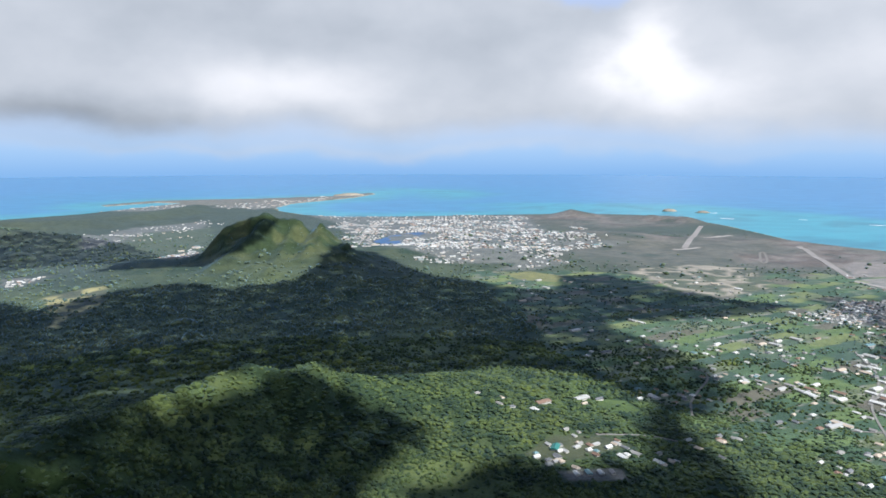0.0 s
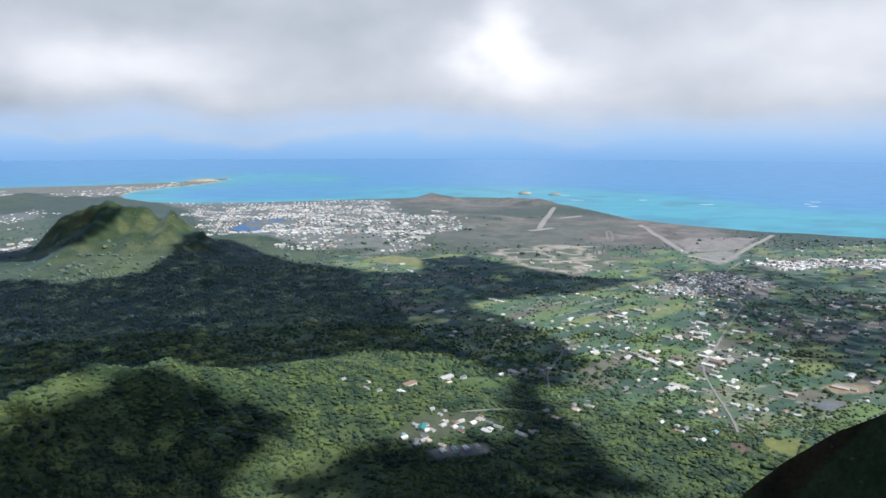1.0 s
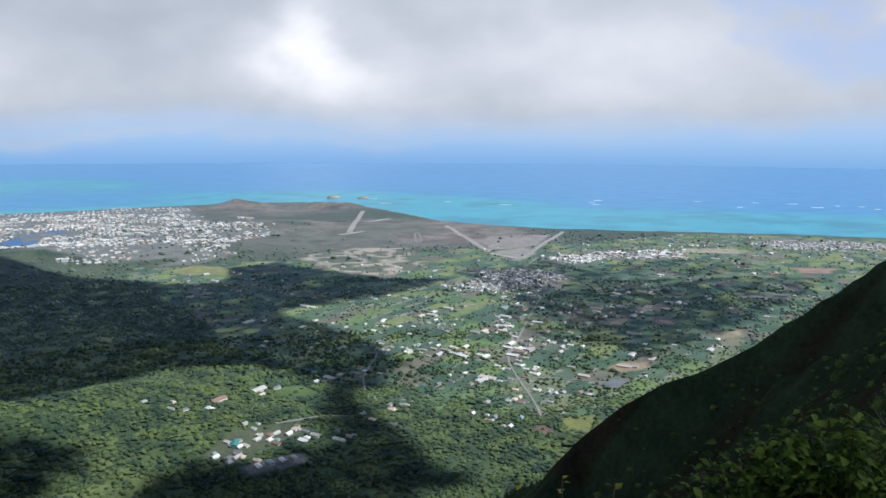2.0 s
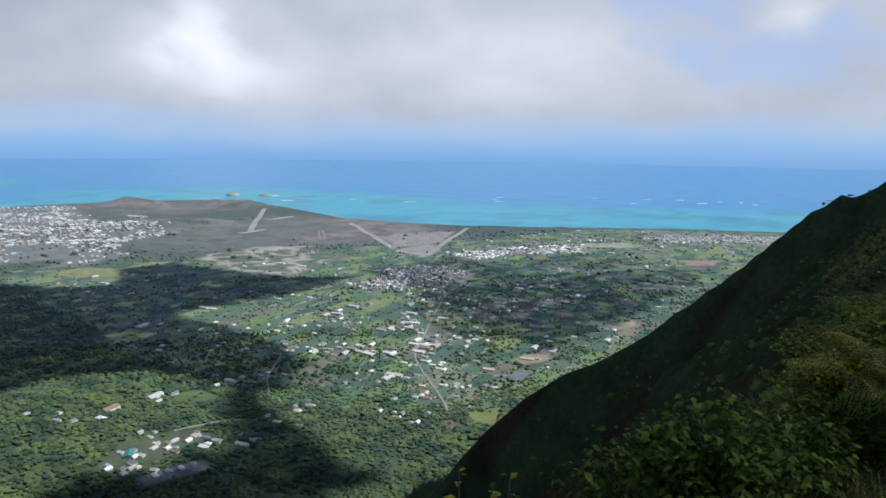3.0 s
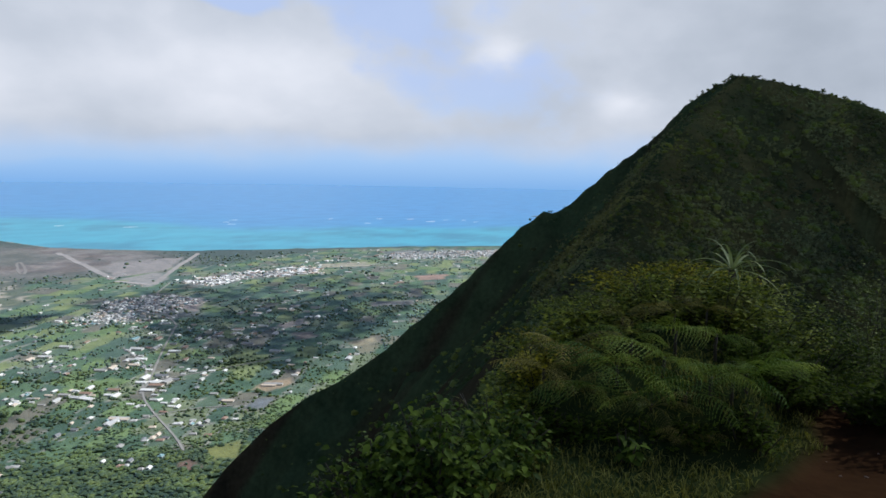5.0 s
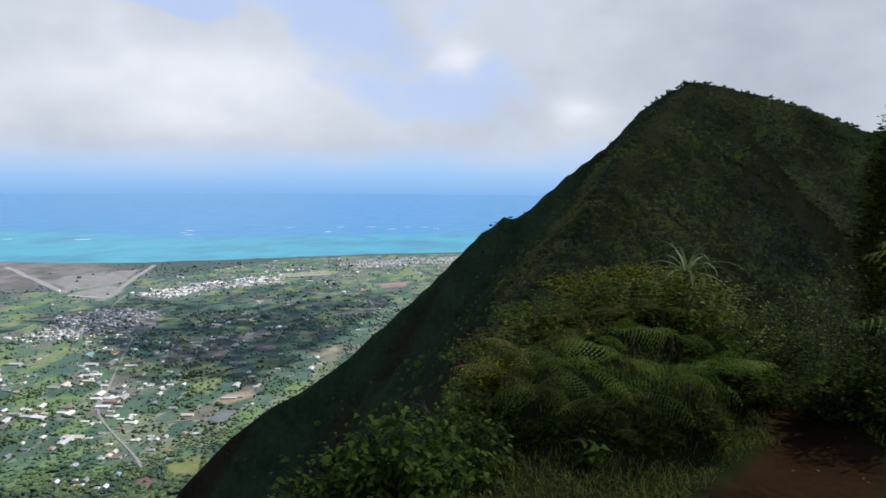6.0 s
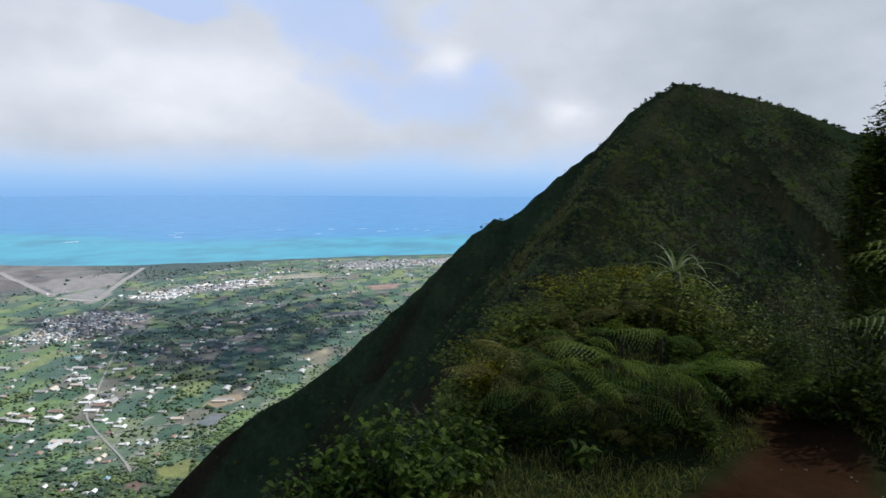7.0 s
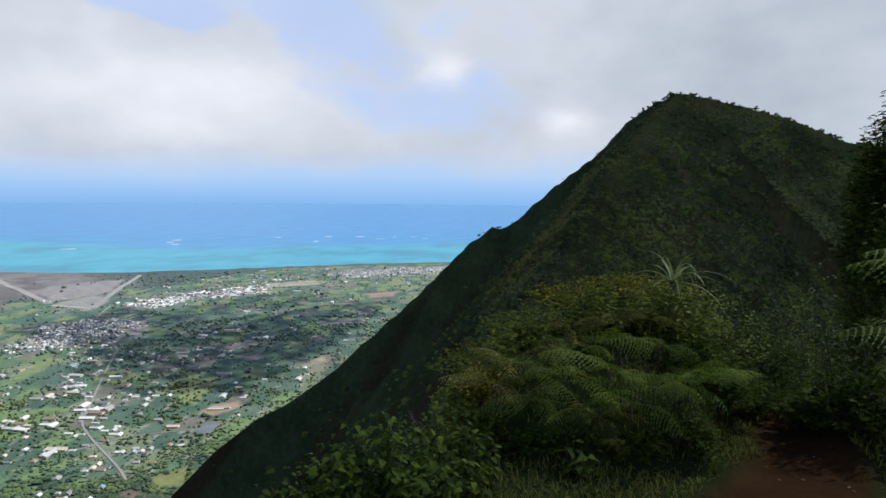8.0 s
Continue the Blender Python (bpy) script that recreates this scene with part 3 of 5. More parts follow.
def cloud(footprint, ground_z, gap, lump, seed, hole=None):
    """A cloud of piled lumps above the land that it shades."""
    rng = np.random.default_rng(seed)
    k = (CLOUD_AT - ground_z) / math.tan(radians(SUN_EL))
    move = np.array((math.sin(radians(SUN_AZ)) * k, math.cos(radians(SUN_AZ)) * k))
    poly = np.array(footprint, float)
    lo, hi = poly.min(0), poly.max(0)
    gx0, gy0 = np.meshgrid(np.arange(lo[0], hi[0] + gap, gap), np.arange(lo[1], hi[1] + gap, gap))
    x, y = gx0.ravel() + rng.uniform(-0.3, 0.3, gx0.size) * gap, gy0.ravel() + rng.uniform(-0.3, 0.3, gx0.size) * gap
    keep = edge(x, y, footprint) > lump * 0.45
    if hole:
        keep &= edge(x, y, hole) < -lump * 0.5
    x, y = x[keep] + move[0], y[keep] + move[1]
    n = len(x)
    size = np.column_stack([rng.uniform(0.75, 1.2, n) * lump, rng.uniform(0.75, 1.2, n) * lump, rng.uniform(0.4, 0.7, n) * lump])
    shapes = [lumpy(1, 0.12, seed + i) for i in range(3)]
    v, f = scatter(shapes, np.column_stack([x, y, CLOUD_AT + rng.uniform(-4, 6, n)]), size, rng.uniform(0, 6.3, n), rng.integers(0, 3, n))
    ob = new("cloud", mesh_from("cloud", v, f))
    ob.data.materials.append(CLOUD)
    return tagged(ob, "grey-white cumulus cloud drifting over the valley", "cloud", kind="structure")


LEFT_SHADE = [(-600, 800), (-545, 890), (-470, 960), (-403, 900), (-300, 770), (-310, 680), (-416, 720), (-460, 680), (-640, 700)]
NOOK_SHADE = [(-440, 540), (-359, 551), (-323, 529), (-281, 469), (-267, 420), (-300, 380), (-420, 430)]
VEIL = [(-12, -14), (6, -14), (12, -5), (12, 1), (9, 4.5), (2, 6), (-10, 6)]
cloud([(-330, 430), (-298, 560), (-240, 605), (-174, 595), (-135, 625), (-132, 720), (-122, 772), (-85, 775), (-50, 720), (-13, 668), (59, 628), (108, 610), (122, 683), (170, 695), (206, 640), (250, 575), (300, 548),
       (232, 512), (170, 496), (126, 494), (124, 476), (142, 425), (158, 384), (152, 338), (122, 298), (98, 304), (76, 352), (36, 373), (12, 350), (-30, 298), (-58, 287), (-75, 284), (-95, 275), (-115, 244), (-136, 208), (-200, 200)], 12, 6.0, 5.2, 5)
cloud([(-310, 690), (-240, 728), (-190, 752), (-184, 735), (-186, 700), (-195, 668), (-212, 652), (-320, 640)], 40, 4.6, 4, 25)
cloud([(-330, 60), (-230, 200), (-140, 190), (-83, 203), (-74, 218), (-65, 235), (-63, 247), (-47, 253), (-23, 249), (8, 238), (14, 227), (2, 205), (-1, 196), (1, 183), (0, 170), (-20, 120), (-120, 40)], 50, 4.5, 4.2, 9)
cloud([(-18, 203), (-6, 217), (6, 229), (19, 243), (28, 241), (45, 233), (67, 241), (70, 227), (76, 258), (88, 292), (107, 312), (115, 300), (107, 282), (104, 257), (110, 230), (110, 195), (60, 180), (-18, 203)], 14, 7, 6, 11)
cloud([(328, 465), (471, 431), (420, 330), (315, 300), (263, 310), (248, 353), (272, 440)], 6, 11, 5, 13)
cloud([(430, 560), (560, 540), (620, 470), (520, 450), (420, 500)], 6, 12, 5, 15)
cloud([(-90, -90), (-60, 10), (-10, 40), (30, 80), (60, 140), (110, 160), (170, 120), (280, 110), (330, -60), (220, -190), (20, -200)], 118, 15, 15, 17, VEIL)
cloud(VEIL, 123, 3.28, 1.98, 23)
cloud([(313, 582), (440, 593), (434, 480), (501, 454), (589, 422), (600, 400), (500, 350), (327, 297), (277, 277), (280, 331), (295, 398), (299, 461)], 6, 8.4, 4.4, 27)
cloud(LEFT_SHADE, 18, 8.5, 4.6, 19)
cloud(NOOK_SHADE, 14, 9, 8, 21)


# ---- water and roads on the land ----
def land_z(x, y):
    z, _ = height(np.atleast_1d(np.asarray(x, float)), np.atleast_1d(np.asarray(y, float)))
    return z


def ribbon(name, line, wide, mat, label, category, lift=0.25):
    """A strip laid along the land, with turned-down edges."""
    if name == "road":
        for _ in range(2):
            cut = [(a[0] * k + b[0] * (1 - k), a[1] * k + b[1] * (1 - k)) for a, b in zip(line, line[1:]) for k in (0.75, 0.25)]
            line = [line[0]] + cut + [line[-1]]
    pts = []
    for (x0, y0), (x1, y1) in zip(line, line[1:]):
        n = max(2, int(math.hypot(x1 - x0, y1 - y0) / 4))
        pts += [(x0 + (x1 - x0) * i / n, y0 + (y1 - y0) * i / n) for i in range(n)]
    pts = np.array(pts + [line[-1]], float)
    d = np.gradient(pts, axis=0)
    d /= np.linalg.norm(d, axis=1)[:, None]
    side = np.column_stack([-d[:, 1], d[:, 0]])
    rows = []
    for off, drop in ((-0.5, 0.5), (-0.48, 0), (0.48, 0), (0.5, 0.5)):
        p = pts + side * wide * off
        rows.append(np.column_stack([p, np.maximum(land_z(p[:, 0], p[:, 1]), 0.3) + lift - drop]))
    n = len(pts)
    v = np.concatenate(rows)
    f = [(k * n + i, k * n + i + 1, (k + 1) * n + i + 1, (k + 1) * n + i) for k in range(3) for i in range(n - 1)]
    ob = new(name, mesh_from(name, v, np.array(f)[:, ::-1], False))
    ob.data.materials.append(mat)
    return tagged(ob, label, category, kind="structure")


PAVED = []
for line, wide in (([(459, 1229), (319, 910)], 8), ([(389, 1040), (451, 1082)], 8), ([(300, 900), (340, 912)], 7), ([(492, 952), (406, 679)], 8), ([(401, 668), (412, 620)], 8), ([(412, 620), (607, 807)], 6)):
    PAVED.append((line, wide))
    ribbon("runway", line, wide, RUNWAY, "pale worn concrete runway of an old airfield", "runway")
for line, wide in (([(402, 873), (413, 885), (378, 798), (362, 782), (402, 873)], 3), ([(316, 447), (260, 385), (223, 341), (207, 325), (192, 290), (178, 254), (170, 238)], 1.1),
                   ([(254, 416), (241, 368), (207, 325)], 1.2), ([(137, 384), (150, 372), (120, 326), (112, 300)], 1.1), ([(430, 618), (370, 560), (316, 447)], 1.5),
                   ([(223, 341), (260, 330), (300, 320)], 1.1), ([(430, 618), (560, 560), (726, 520)], 1.6), ([(60, 262), (84, 268), (100, 262)], 1.0), ([(178, 290), (205, 286), (222, 270)], 1.0)):
    PAVED.append((line, wide))
    ribbon("road", line, wide, ROAD, "pale sunlit asphalt road through farmland", "road")

lake_bm = bmesh.new()
lake_bm.faces.new([lake_bm.verts.new((px, py, 2.25)) for px, py in LAKE])
lake_me = bpy.data.meshes.new("lagoon")
lake_bm.to_mesh(lake_me)
lake_bm.free()
lake_me.materials.append(WATER)
tagged(new("lagoon", lake_me), "still blue lagoon among white houses", "lake", kind="structure")


# ---- houses ----
def house_shape(long, wide, tall, roof, hip):
    """Walls and a pitched roof with eaves; the roof's own vertices."""
    a, b = long / 2, wide / 2
    wall_v = [(-a, -b, -0.4), (a, -b, -0.4), (a, b, -0.4), (-a, b, -0.4), (-a, -b, tall), (a, -b, tall), (a, b, tall), (-a, b, tall), (-a * (1 - hip), 0, tall + roof * 0.9), (a * (1 - hip), 0, tall + roof * 0.9)]
    wall_f = [(0, 1, 5, 4), (1, 2, 6, 5), (2, 3, 7, 6), (3, 0, 4, 7), (4, 8, 7, 7), (5, 6, 9, 9)]
    e = 0.16
    a, b, r = a + e, b + e, a * (1 - hip) + e * (1 - hip)
    z0, z1 = tall - 0.06, tall + roof
    top_v = [(-a, -b, z0), (a, -b, z0), (a, b, z0), (-a, b, z0), (-r, 0, z1), (r, 0, z1), (-a, -b, z0 - 0.08), (a, -b, z0 - 0.08), (a, b, z0 - 0.08), (-a, b, z0 - 0.08)]
    top_f = [(0, 1, 5, 4), (2, 3, 4, 5), (1, 2, 5, 5), (3, 0, 4, 4), (6, 7, 1, 0), (7, 8, 2, 1), (8, 9, 3, 2), (9, 6, 0, 3), (9, 8, 7, 6)]
    return (wall_v, wall_f), (top_v, top_f)


def mesh_plain(name, v, f, mat):
    me = bpy.data.meshes.new(name)
    me.from_pydata(v, [], [tuple(dict.fromkeys(q)) for q in f])
    me.materials.append(mat)
    return me


KINDS = [house_shape(2.4, 1.7, 0.65, 0.5, 0.0), house_shape(3.0, 2.0, 0.6, 0.45, 0.45), house_shape(2.0, 1.8, 0.6, 0.55, 0.6), house_shape(3.6, 1.9, 0.7, 0.4, 0.0),
         house_shape(6.5, 3.2, 1.0, 0.5, 0.0), house_shape(9.0, 2.6, 0.9, 0.35, 0.0)]
houses_made = []
for (wv, wf), (tv, tf) in KINDS:
    root = new("house")
    tagged(root, "small pale-walled house with a pitched roof among trees", "house", "houses in the valley")
    for nm, v, f, mat in (("wall", wv, wf, WALL), ("roof", tv, tf, ROOF)):
        part_ob = new(nm, mesh_plain(nm, v, f, mat))
        part_ob.parent = root
    houses_made.append(root)
tagged(houses_made[4], "long pale farm building with a low metal roof", "house")
tagged(houses_made[5], "long white greenhouse-like shed with a low roof", "house")

rng = np.random.default_rng(4)
spots = []  # x, y, kind, turn


def add_spots(n, x, y, kinds, turn=None):
    for i in range(n):
        spots.append((x[i], y[i], kinds[rng.integers(len(kinds))], (rng.uniform(0, math.pi) if turn is None else turn + rng.choice((0, math.pi / 2)) + rng.normal() * 0.08)))


def cluster(x, y, spread, n, kinds, turn):
    add_spots(n, x + rng.normal(size=n) * spread, y + rng.normal(size=n) * spread, kinds, turn)


# hamlets that stand out
for x, y, spread, n, kinds in ((40, 240, 4.0, 14, (0, 1, 2)), (50, 253, 5, 12, (0, 1, 2)), (65, 252, 5, 8, (0, 3)), (30, 280, 6, 5, (1, 3)), (43, 292, 4, 3, (1, 4)), (64, 300, 4, 4, (3, 4)),
                               (80, 245, 4, 7, (0, 1)), (146, 366, 7, 9, (0, 1)), (118, 328, 6, 8, (0, 2)), (166, 359, 6, 14, (0, 1, 3)), (186, 347, 9, 16, (3, 4)), (181, 293, 3, 3, (5,)),
                               (220, 337, 8, 10, (3, 4)), (232, 342, 6, 6, (4,)), (230, 377, 8, 9, (4, 3)), (120, 379, 9, 6, (0, 1)), (257, 283, 2, 2, (5,)), (178, 262, 7, 14, (0, 1)),
                               (150, 240, 5, 9, (0, 2)), (196, 262, 8, 12, (0, 1)), (170, 300, 10, 12, (0, 1)), (205, 305, 9, 12, (1, 3)), (110, 262, 8, 8, (0, 1)), (250, 330, 10, 12, (0, 3)),
                               (100, 330, 8, 6, (0, 1)), (270, 400, 12, 16, (3, 4)), (300, 430, 14, 16, (0, 3)), (160, 420, 12, 10, (0, 1)), (330, 380, 14, 16, (3, 4)), (390, 420, 16, 18, (3, 4)),
                               (120, 445, 10, 6, (0, 1)), (200, 400, 10, 10, (0, 1))):
    cluster(x, y, spread, n, kinds, radians(32))
for k in range(4):
    spots.append((46 + 4.4 * k, 228.5 + 0.9 * k, 3, radians(100)))
# rows along the plots
n = 3300
x, y = rng.uniform(60, 800, n), rng.uniform(190, 700, n)
n1, n2, town, farm, dry, ridge = zones(x, y)
lot, rim = parcels(x, y, 26, 13, 32, 71)
ok = (farm > 0.5) & (rim > 1.2) & (rim < 4.2) & (lot > 0.35) & (rng.random(n) < 0.85 * step(grain(x, y, 48, 99, 3), 0.42, 0.62))
x, y = x[ok], y[ok]
add_spots(len(x), x, y, (0, 1, 2, 3, 3, 4), radians(32))
# towns: streets of close houses
for name, gap, kinds in (("lagoon", 5.6, (0, 1, 3, 4)), ("shore", 8.0, (0, 1, 3)), ("foothill", 4.5, (0, 1)), ("estate", 3.5, (0, 1, 2)), ("crossing", 4.4, (0, 1, 4)), ("beach", 5.0, (0, 1, 3)), ("valley", 5, (0, 1, 4)), ("highway", 5, (0, 1)), ("peninsula", 13, (3, 4, 4)), ("bay", 15, (3, 4)), ("west", 11, (0, 1, 3))):
    poly = TOWNS[name]
    p = np.array(poly)
    lo, hi = p.min(0), p.max(0)
    gx0, gy0 = np.meshgrid(np.arange(lo[0], hi[0], gap), np.arange(lo[1], hi[1], gap * 1.5))
    x, y = gx0.ravel() + rng.normal(size=gx0.size) * gap * 0.18, gy0.ravel() + rng.normal(size=gx0.size) * gap * 0.2
    ok = (edge(x, y, poly) + 0.16 * (hi - lo).min() * (grain(x, y, 60, 97, 3) - 0.5) * 4 > 0) & (edge(x, y, LAKE) < -2) & (grain(x, y, 40, 95, 3) + rng.random(len(x)) * 0.4 > (0.48 if name in ("estate", "crossing", "beach") else 0.67))
    add_spots(int(ok.sum()), x[ok], y[ok], kinds, radians(20))

spots = np.array(spots)
sz, ssea = height(spots[:, 0], spots[:, 1])
d_road, _, _ = along(spots[:, 0], spots[:, 1], [(316, 447, 0), (260, 385, 0), (223, 341, 0), (207, 325, 0), (192, 290, 0), (178, 254, 0), (170, 238, 0)])
good = (ssea > 4) & (d_road > 2.6)
spots, sz = spots[good], sz[good]
far = np.hypot(spots[:, 0], spots[:, 1])
order = np.argsort(far)
near_ones, rest = order[:290], order[290:]
for i in near_ones:
    px, py, kind, turn = spots[i]
    k = rng.uniform(0.8, 1.15)
    copy_thing(houses_made[int(kind)], pose(px, py, sz[i] - 0.05, 0, 0, math.degrees(turn)) @ Matrix.Scale(k, 4))
# the green-roofed hall of the hamlet
hall = copy_thing(houses_made[3], pose(41.5, 246.5, float(land_z(41.5, 246.5)[0]) - 0.05, 0, 0, 70) @ Matrix.Scale(1.35, 4))
tagged(hall, "long hall with a blue-green metal roof in the hamlet", "house")
hall_roof = [o for o in hall.children if o.name.startswith("roof")][0]
hall_roof.data = hall_roof.data.copy()
hall_roof.data.materials[0] = plain("green_sheet_roof", (0.05, 0.22, 0.2), 0.2, 3.0, 0.5)
for root in houses_made:
    for o in (*root.children, root):
        bpy.data.objects.remove(o)


def tri(v, f):
    out = []
    for q in f:
        q = list(dict.fromkeys(q))
        out += [(q[0], q[i], q[i + 1]) for i in range(1, len(q) - 1)]
    return np.array(v, float), np.array(out)


grow = 1 + 0.1 * np.clip((far[rest] - 500) / 700, 0, 1)
size = (rng.uniform(0.8, 1.2, len(rest)) * grow)[:, None] * np.ones(3)
place = np.column_stack([spots[rest, 0], spots[rest, 1], sz[rest]])
town_ob = new("distant_houses")
tagged(town_ob, "hundreds of white and grey houses of coastal towns", "houses", kind="stuff")
for nm, idx, mat in (("wall", 0, WALL), ("roof", 1, ROOFS)):
    v, f = scatter([tri(*k[idx]) for k in KINDS], place, size, spots[rest, 3], spots[rest, 2].astype(int))
    o = new(nm, mesh_from(nm, v, f, False))
    o.data.materials.append(mat)
    o.parent = town_ob
    tagged(o, kind="stuff")


# ---- islands and surf ----
def island(px, py, long, wide, tall, turn, seed):
    v, f = lumpy(3, 0.18, seed)
    v = v * (long / 2, wide / 2, tall)
    me = mesh_from("island", v, f)
    me.materials.append(ROCK)
    ob = new("island", me)
    ob.matrix_world = pose(px, py, 0, 0, 0, turn)
    return tagged(ob, "low brown rocky islet in the blue sea", "island", kind="structure")


island(520, 1590, 34, 20, 6.5, 10, 31)
island(578, 1545, 28, 16, 5, -20, 32)
island(1745, 825, 70, 16, 2.6, -60, 33)
island(-300, 2210, 100, 40, 9, 30, 34)
rng = np.random.default_rng(33)
surf_v, surf_f = [], []
for k in range(15):
    # short broken lines of foam over the reef
    cx, cy = rng.uniform(560, 1500), 0
    cy = 1560 - 0.62 * (cx - 560) - rng.uniform(20, 190) if k < 11 else 1600 - 0.62 * (cx - 560) - rng.uniform(0, 60)
    if edge(np.array([cx]), np.array([cy]), COAST)[0] > -30:
        continue
    n = rng.integers(5, 11)
    t = np.linspace(-0.5, 0.5, n) * rng.uniform(10, 30)
    w_ = rng.uniform(0.6, 2.0) * (1 - (2 * np.arange(n) / (n - 1) - 1) ** 2) + 0.2
    lx, ly = cx + t * 0.86, cy - t * 0.5 + rng.normal(size=n) * 0.7
    b = len(surf_v)
    for i in range(n):
        surf_v += [(lx[i], ly[i] - w_[i], 0.1), (lx[i], ly[i], 0.7), (lx[i], ly[i] + w_[i], 0.1)]
    for i in range(n - 1):
        a = b + i * 3
        surf_f += [(a, a + 3, a + 4, a + 1), (a + 1, a + 4, a + 5, a + 2)]
surf = new("surf", mesh_from("surf", surf_v, surf_f))
surf.data.materials.append(FOAM)
tagged(surf, "thin white lines of surf breaking on the reef", "surf", kind="stuff")


# ---- woods ----
def leaf_clump(leaves, leaf, seed, core=0.62):
    """A knobbly core with leaf blades standing off it, all in unit size."""
    rng = np.random.default_rng(seed)
    v, f = lumpy(1, 0.25, seed)
    vs, fs = [v * core], [f]
    base = len(v)
    d = rng.normal(size=(leaves, 3))
    d[:, 2] = np.abs(d[:, 2]) * 0.9 - 0.25
    d /= np.linalg.norm(d, axis=1)[:, None]
    for k in d:
        along_it = np.cross(k, rng.normal(size=3))
        along_it = along_it / np.linalg.norm(along_it) + k * rng.uniform(0.1, 0.8)
        along_it /= np.linalg.norm(along_it)
        across = np.cross(k, along_it)
        across /= np.linalg.norm(across)
        at = k * rng.uniform(0.62, 1.0)
        l = leaf * rng.uniform(0.6, 1.3)
        vs.append(np.array([at, at + along_it * l * 0.5 + across * l * 0.3, at + along_it * l, at + along_it * l * 0.5 - across * l * 0.3]))
        fs.append(np.array([(base, base + 1, base + 2), (base, base + 2, base + 3)]))
        base += 4
    return np.concatenate(vs), np.concatenate(fs)


def crown_shape(lobes, seed):
    """A tree's crown of a few uneven lobes."""
    rng = np.random.default_rng(seed)
    if lobes > 1:
        v, f = leaf_clump(8, 0.66, seed, 0.84)
        return v * (1 + 0.25 * np.sin(v[:, :1] * 3 + seed)) * (1.1, 0.95, 1.0), f
    vs, fs, base = [], [], 0
    for k in range(lobes):
        v, f = lumpy(1, 0.6, seed * 7 + k)
        at = rng.normal(size=3) * (0.55, 0.55, 0.28) if lobes > 1 else np.zeros(3)
        vs.append(v * rng.uniform(0.5, 0.85, 3) * (1.0 if lobes > 1 else 1.25) + at)
        fs.append(f + base)
        base += len(v)
    return np.concatenate(vs), np.concatenate(fs)


def woods(name, label, rmin, rmax, spacing, crown, level, seed, farm_share, mat):
    """Tree crowns over the land between two distances, thick in the forest, sparse in towns and fields."""
    rng = np.random.default_rng(seed)
    a0, a1 = radians(-40), radians(66)
    n = int(0.5 * (rmax ** 2 - rmin ** 2) * (a1 - a0) / spacing ** 2)
    r = np.sqrt(rng.uniform(rmin ** 2, rmax ** 2, n))
    a = rng.uniform(a0, a1, n)
    x, y = r * np.sin(a), r * np.cos(a)
    z, sea = height(x, y)
    n1, n2, town, farm, dry, ridge = zones(x, y)
    lot, rim = parcels(x, y, 26, 13, 32, 71)
    peak, _, _ = along(x, y, OLOMANA)
    thick = np.clip(1 - 0.8 * town - 1.4 * dry, 0, 1) * (1 - 0.6 * step(95 - peak, 0, 40))
    hedge = np.where(rim < 1.7, 0.72, np.where(lot < np.where(r < 440, 0.36, 0.2), 0.9, np.where(lot > 0.86, 0.65, farm_share * np.where(r < 330, 0.75, 0.3))))
    thick = np.where(farm > 0.4, hedge, thick) * step(sea, 12, np.where(r > 600, 170, 60)) * (1 - step(ridge, 0.2, 0.8))
    for _, poly in FIELDS:
        thick = np.where(edge(x, y, poly) > -0.5, 0.02, thick)
    for poly in (LAKE,):
        thick = np.where(edge(x, y, poly) > -1, 0, thick)
    for poly in (GOLF, GOLF_WEST, MARSH):
        thick = np.where(inside(x, y, poly), thick * 0.25, thick)
    for line, wide in PAVED:
        d, _, _ = along(x, y, [(px, py, 0) for px, py in line])
        thick = np.where(d < wide * 0.5 + crown * 0.7, 0, thick)
    ds = np.full(n, 1e9)
    for sx0, sy0 in spots[near_ones, :2]:
        ds = np.minimum(ds, (x - sx0) ** 2 + (y - sy0) ** 2)
    thick = np.where(ds < 4.5, 0, thick)
    keep = rng.random(n) < thick * (0.35 + 0.9 * step(grain(x, y, 24, 55, 3), 0.25, 0.5))
    x, y, z = x[keep], y[keep], z[keep]
    m = len(x)
    peak = peak[keep]
    k = crown * (1 - 0.55 * step(70 - peak, 0, 40)) * rng.uniform(0.55, 1.25, m) * (0.7 + 0.6 * grain(x, y, 35, 59, 2))
    k = k * np.where(farm[keep] < 0.4, 1.25, 0.95) * (1 + 0.7 * step(grain(x, y, 30, 67, 3), 0.56, 0.68) * (rng.random(m) < 0.45))
    size = np.column_stack([k * rng.uniform(0.85, 1.15, m), k * rng.uniform(0.85, 1.15, m), k * rng.uniform(0.5, 0.85, m)])
    shapes = [crown_shape(level, seed + i) for i in range(5)]
    v, f = scatter(shapes, np.column_stack([x, y, z + 0.45 * size[:, 2]]), size, rng.uniform(0, 6.3, m), rng.integers(0, 5, m))
    ob = new(name, mesh_from(name, v, f, rmin > 300))
    ob.data.materials.append(mat)
    return tagged(ob, label, "forest", kind="stuff")


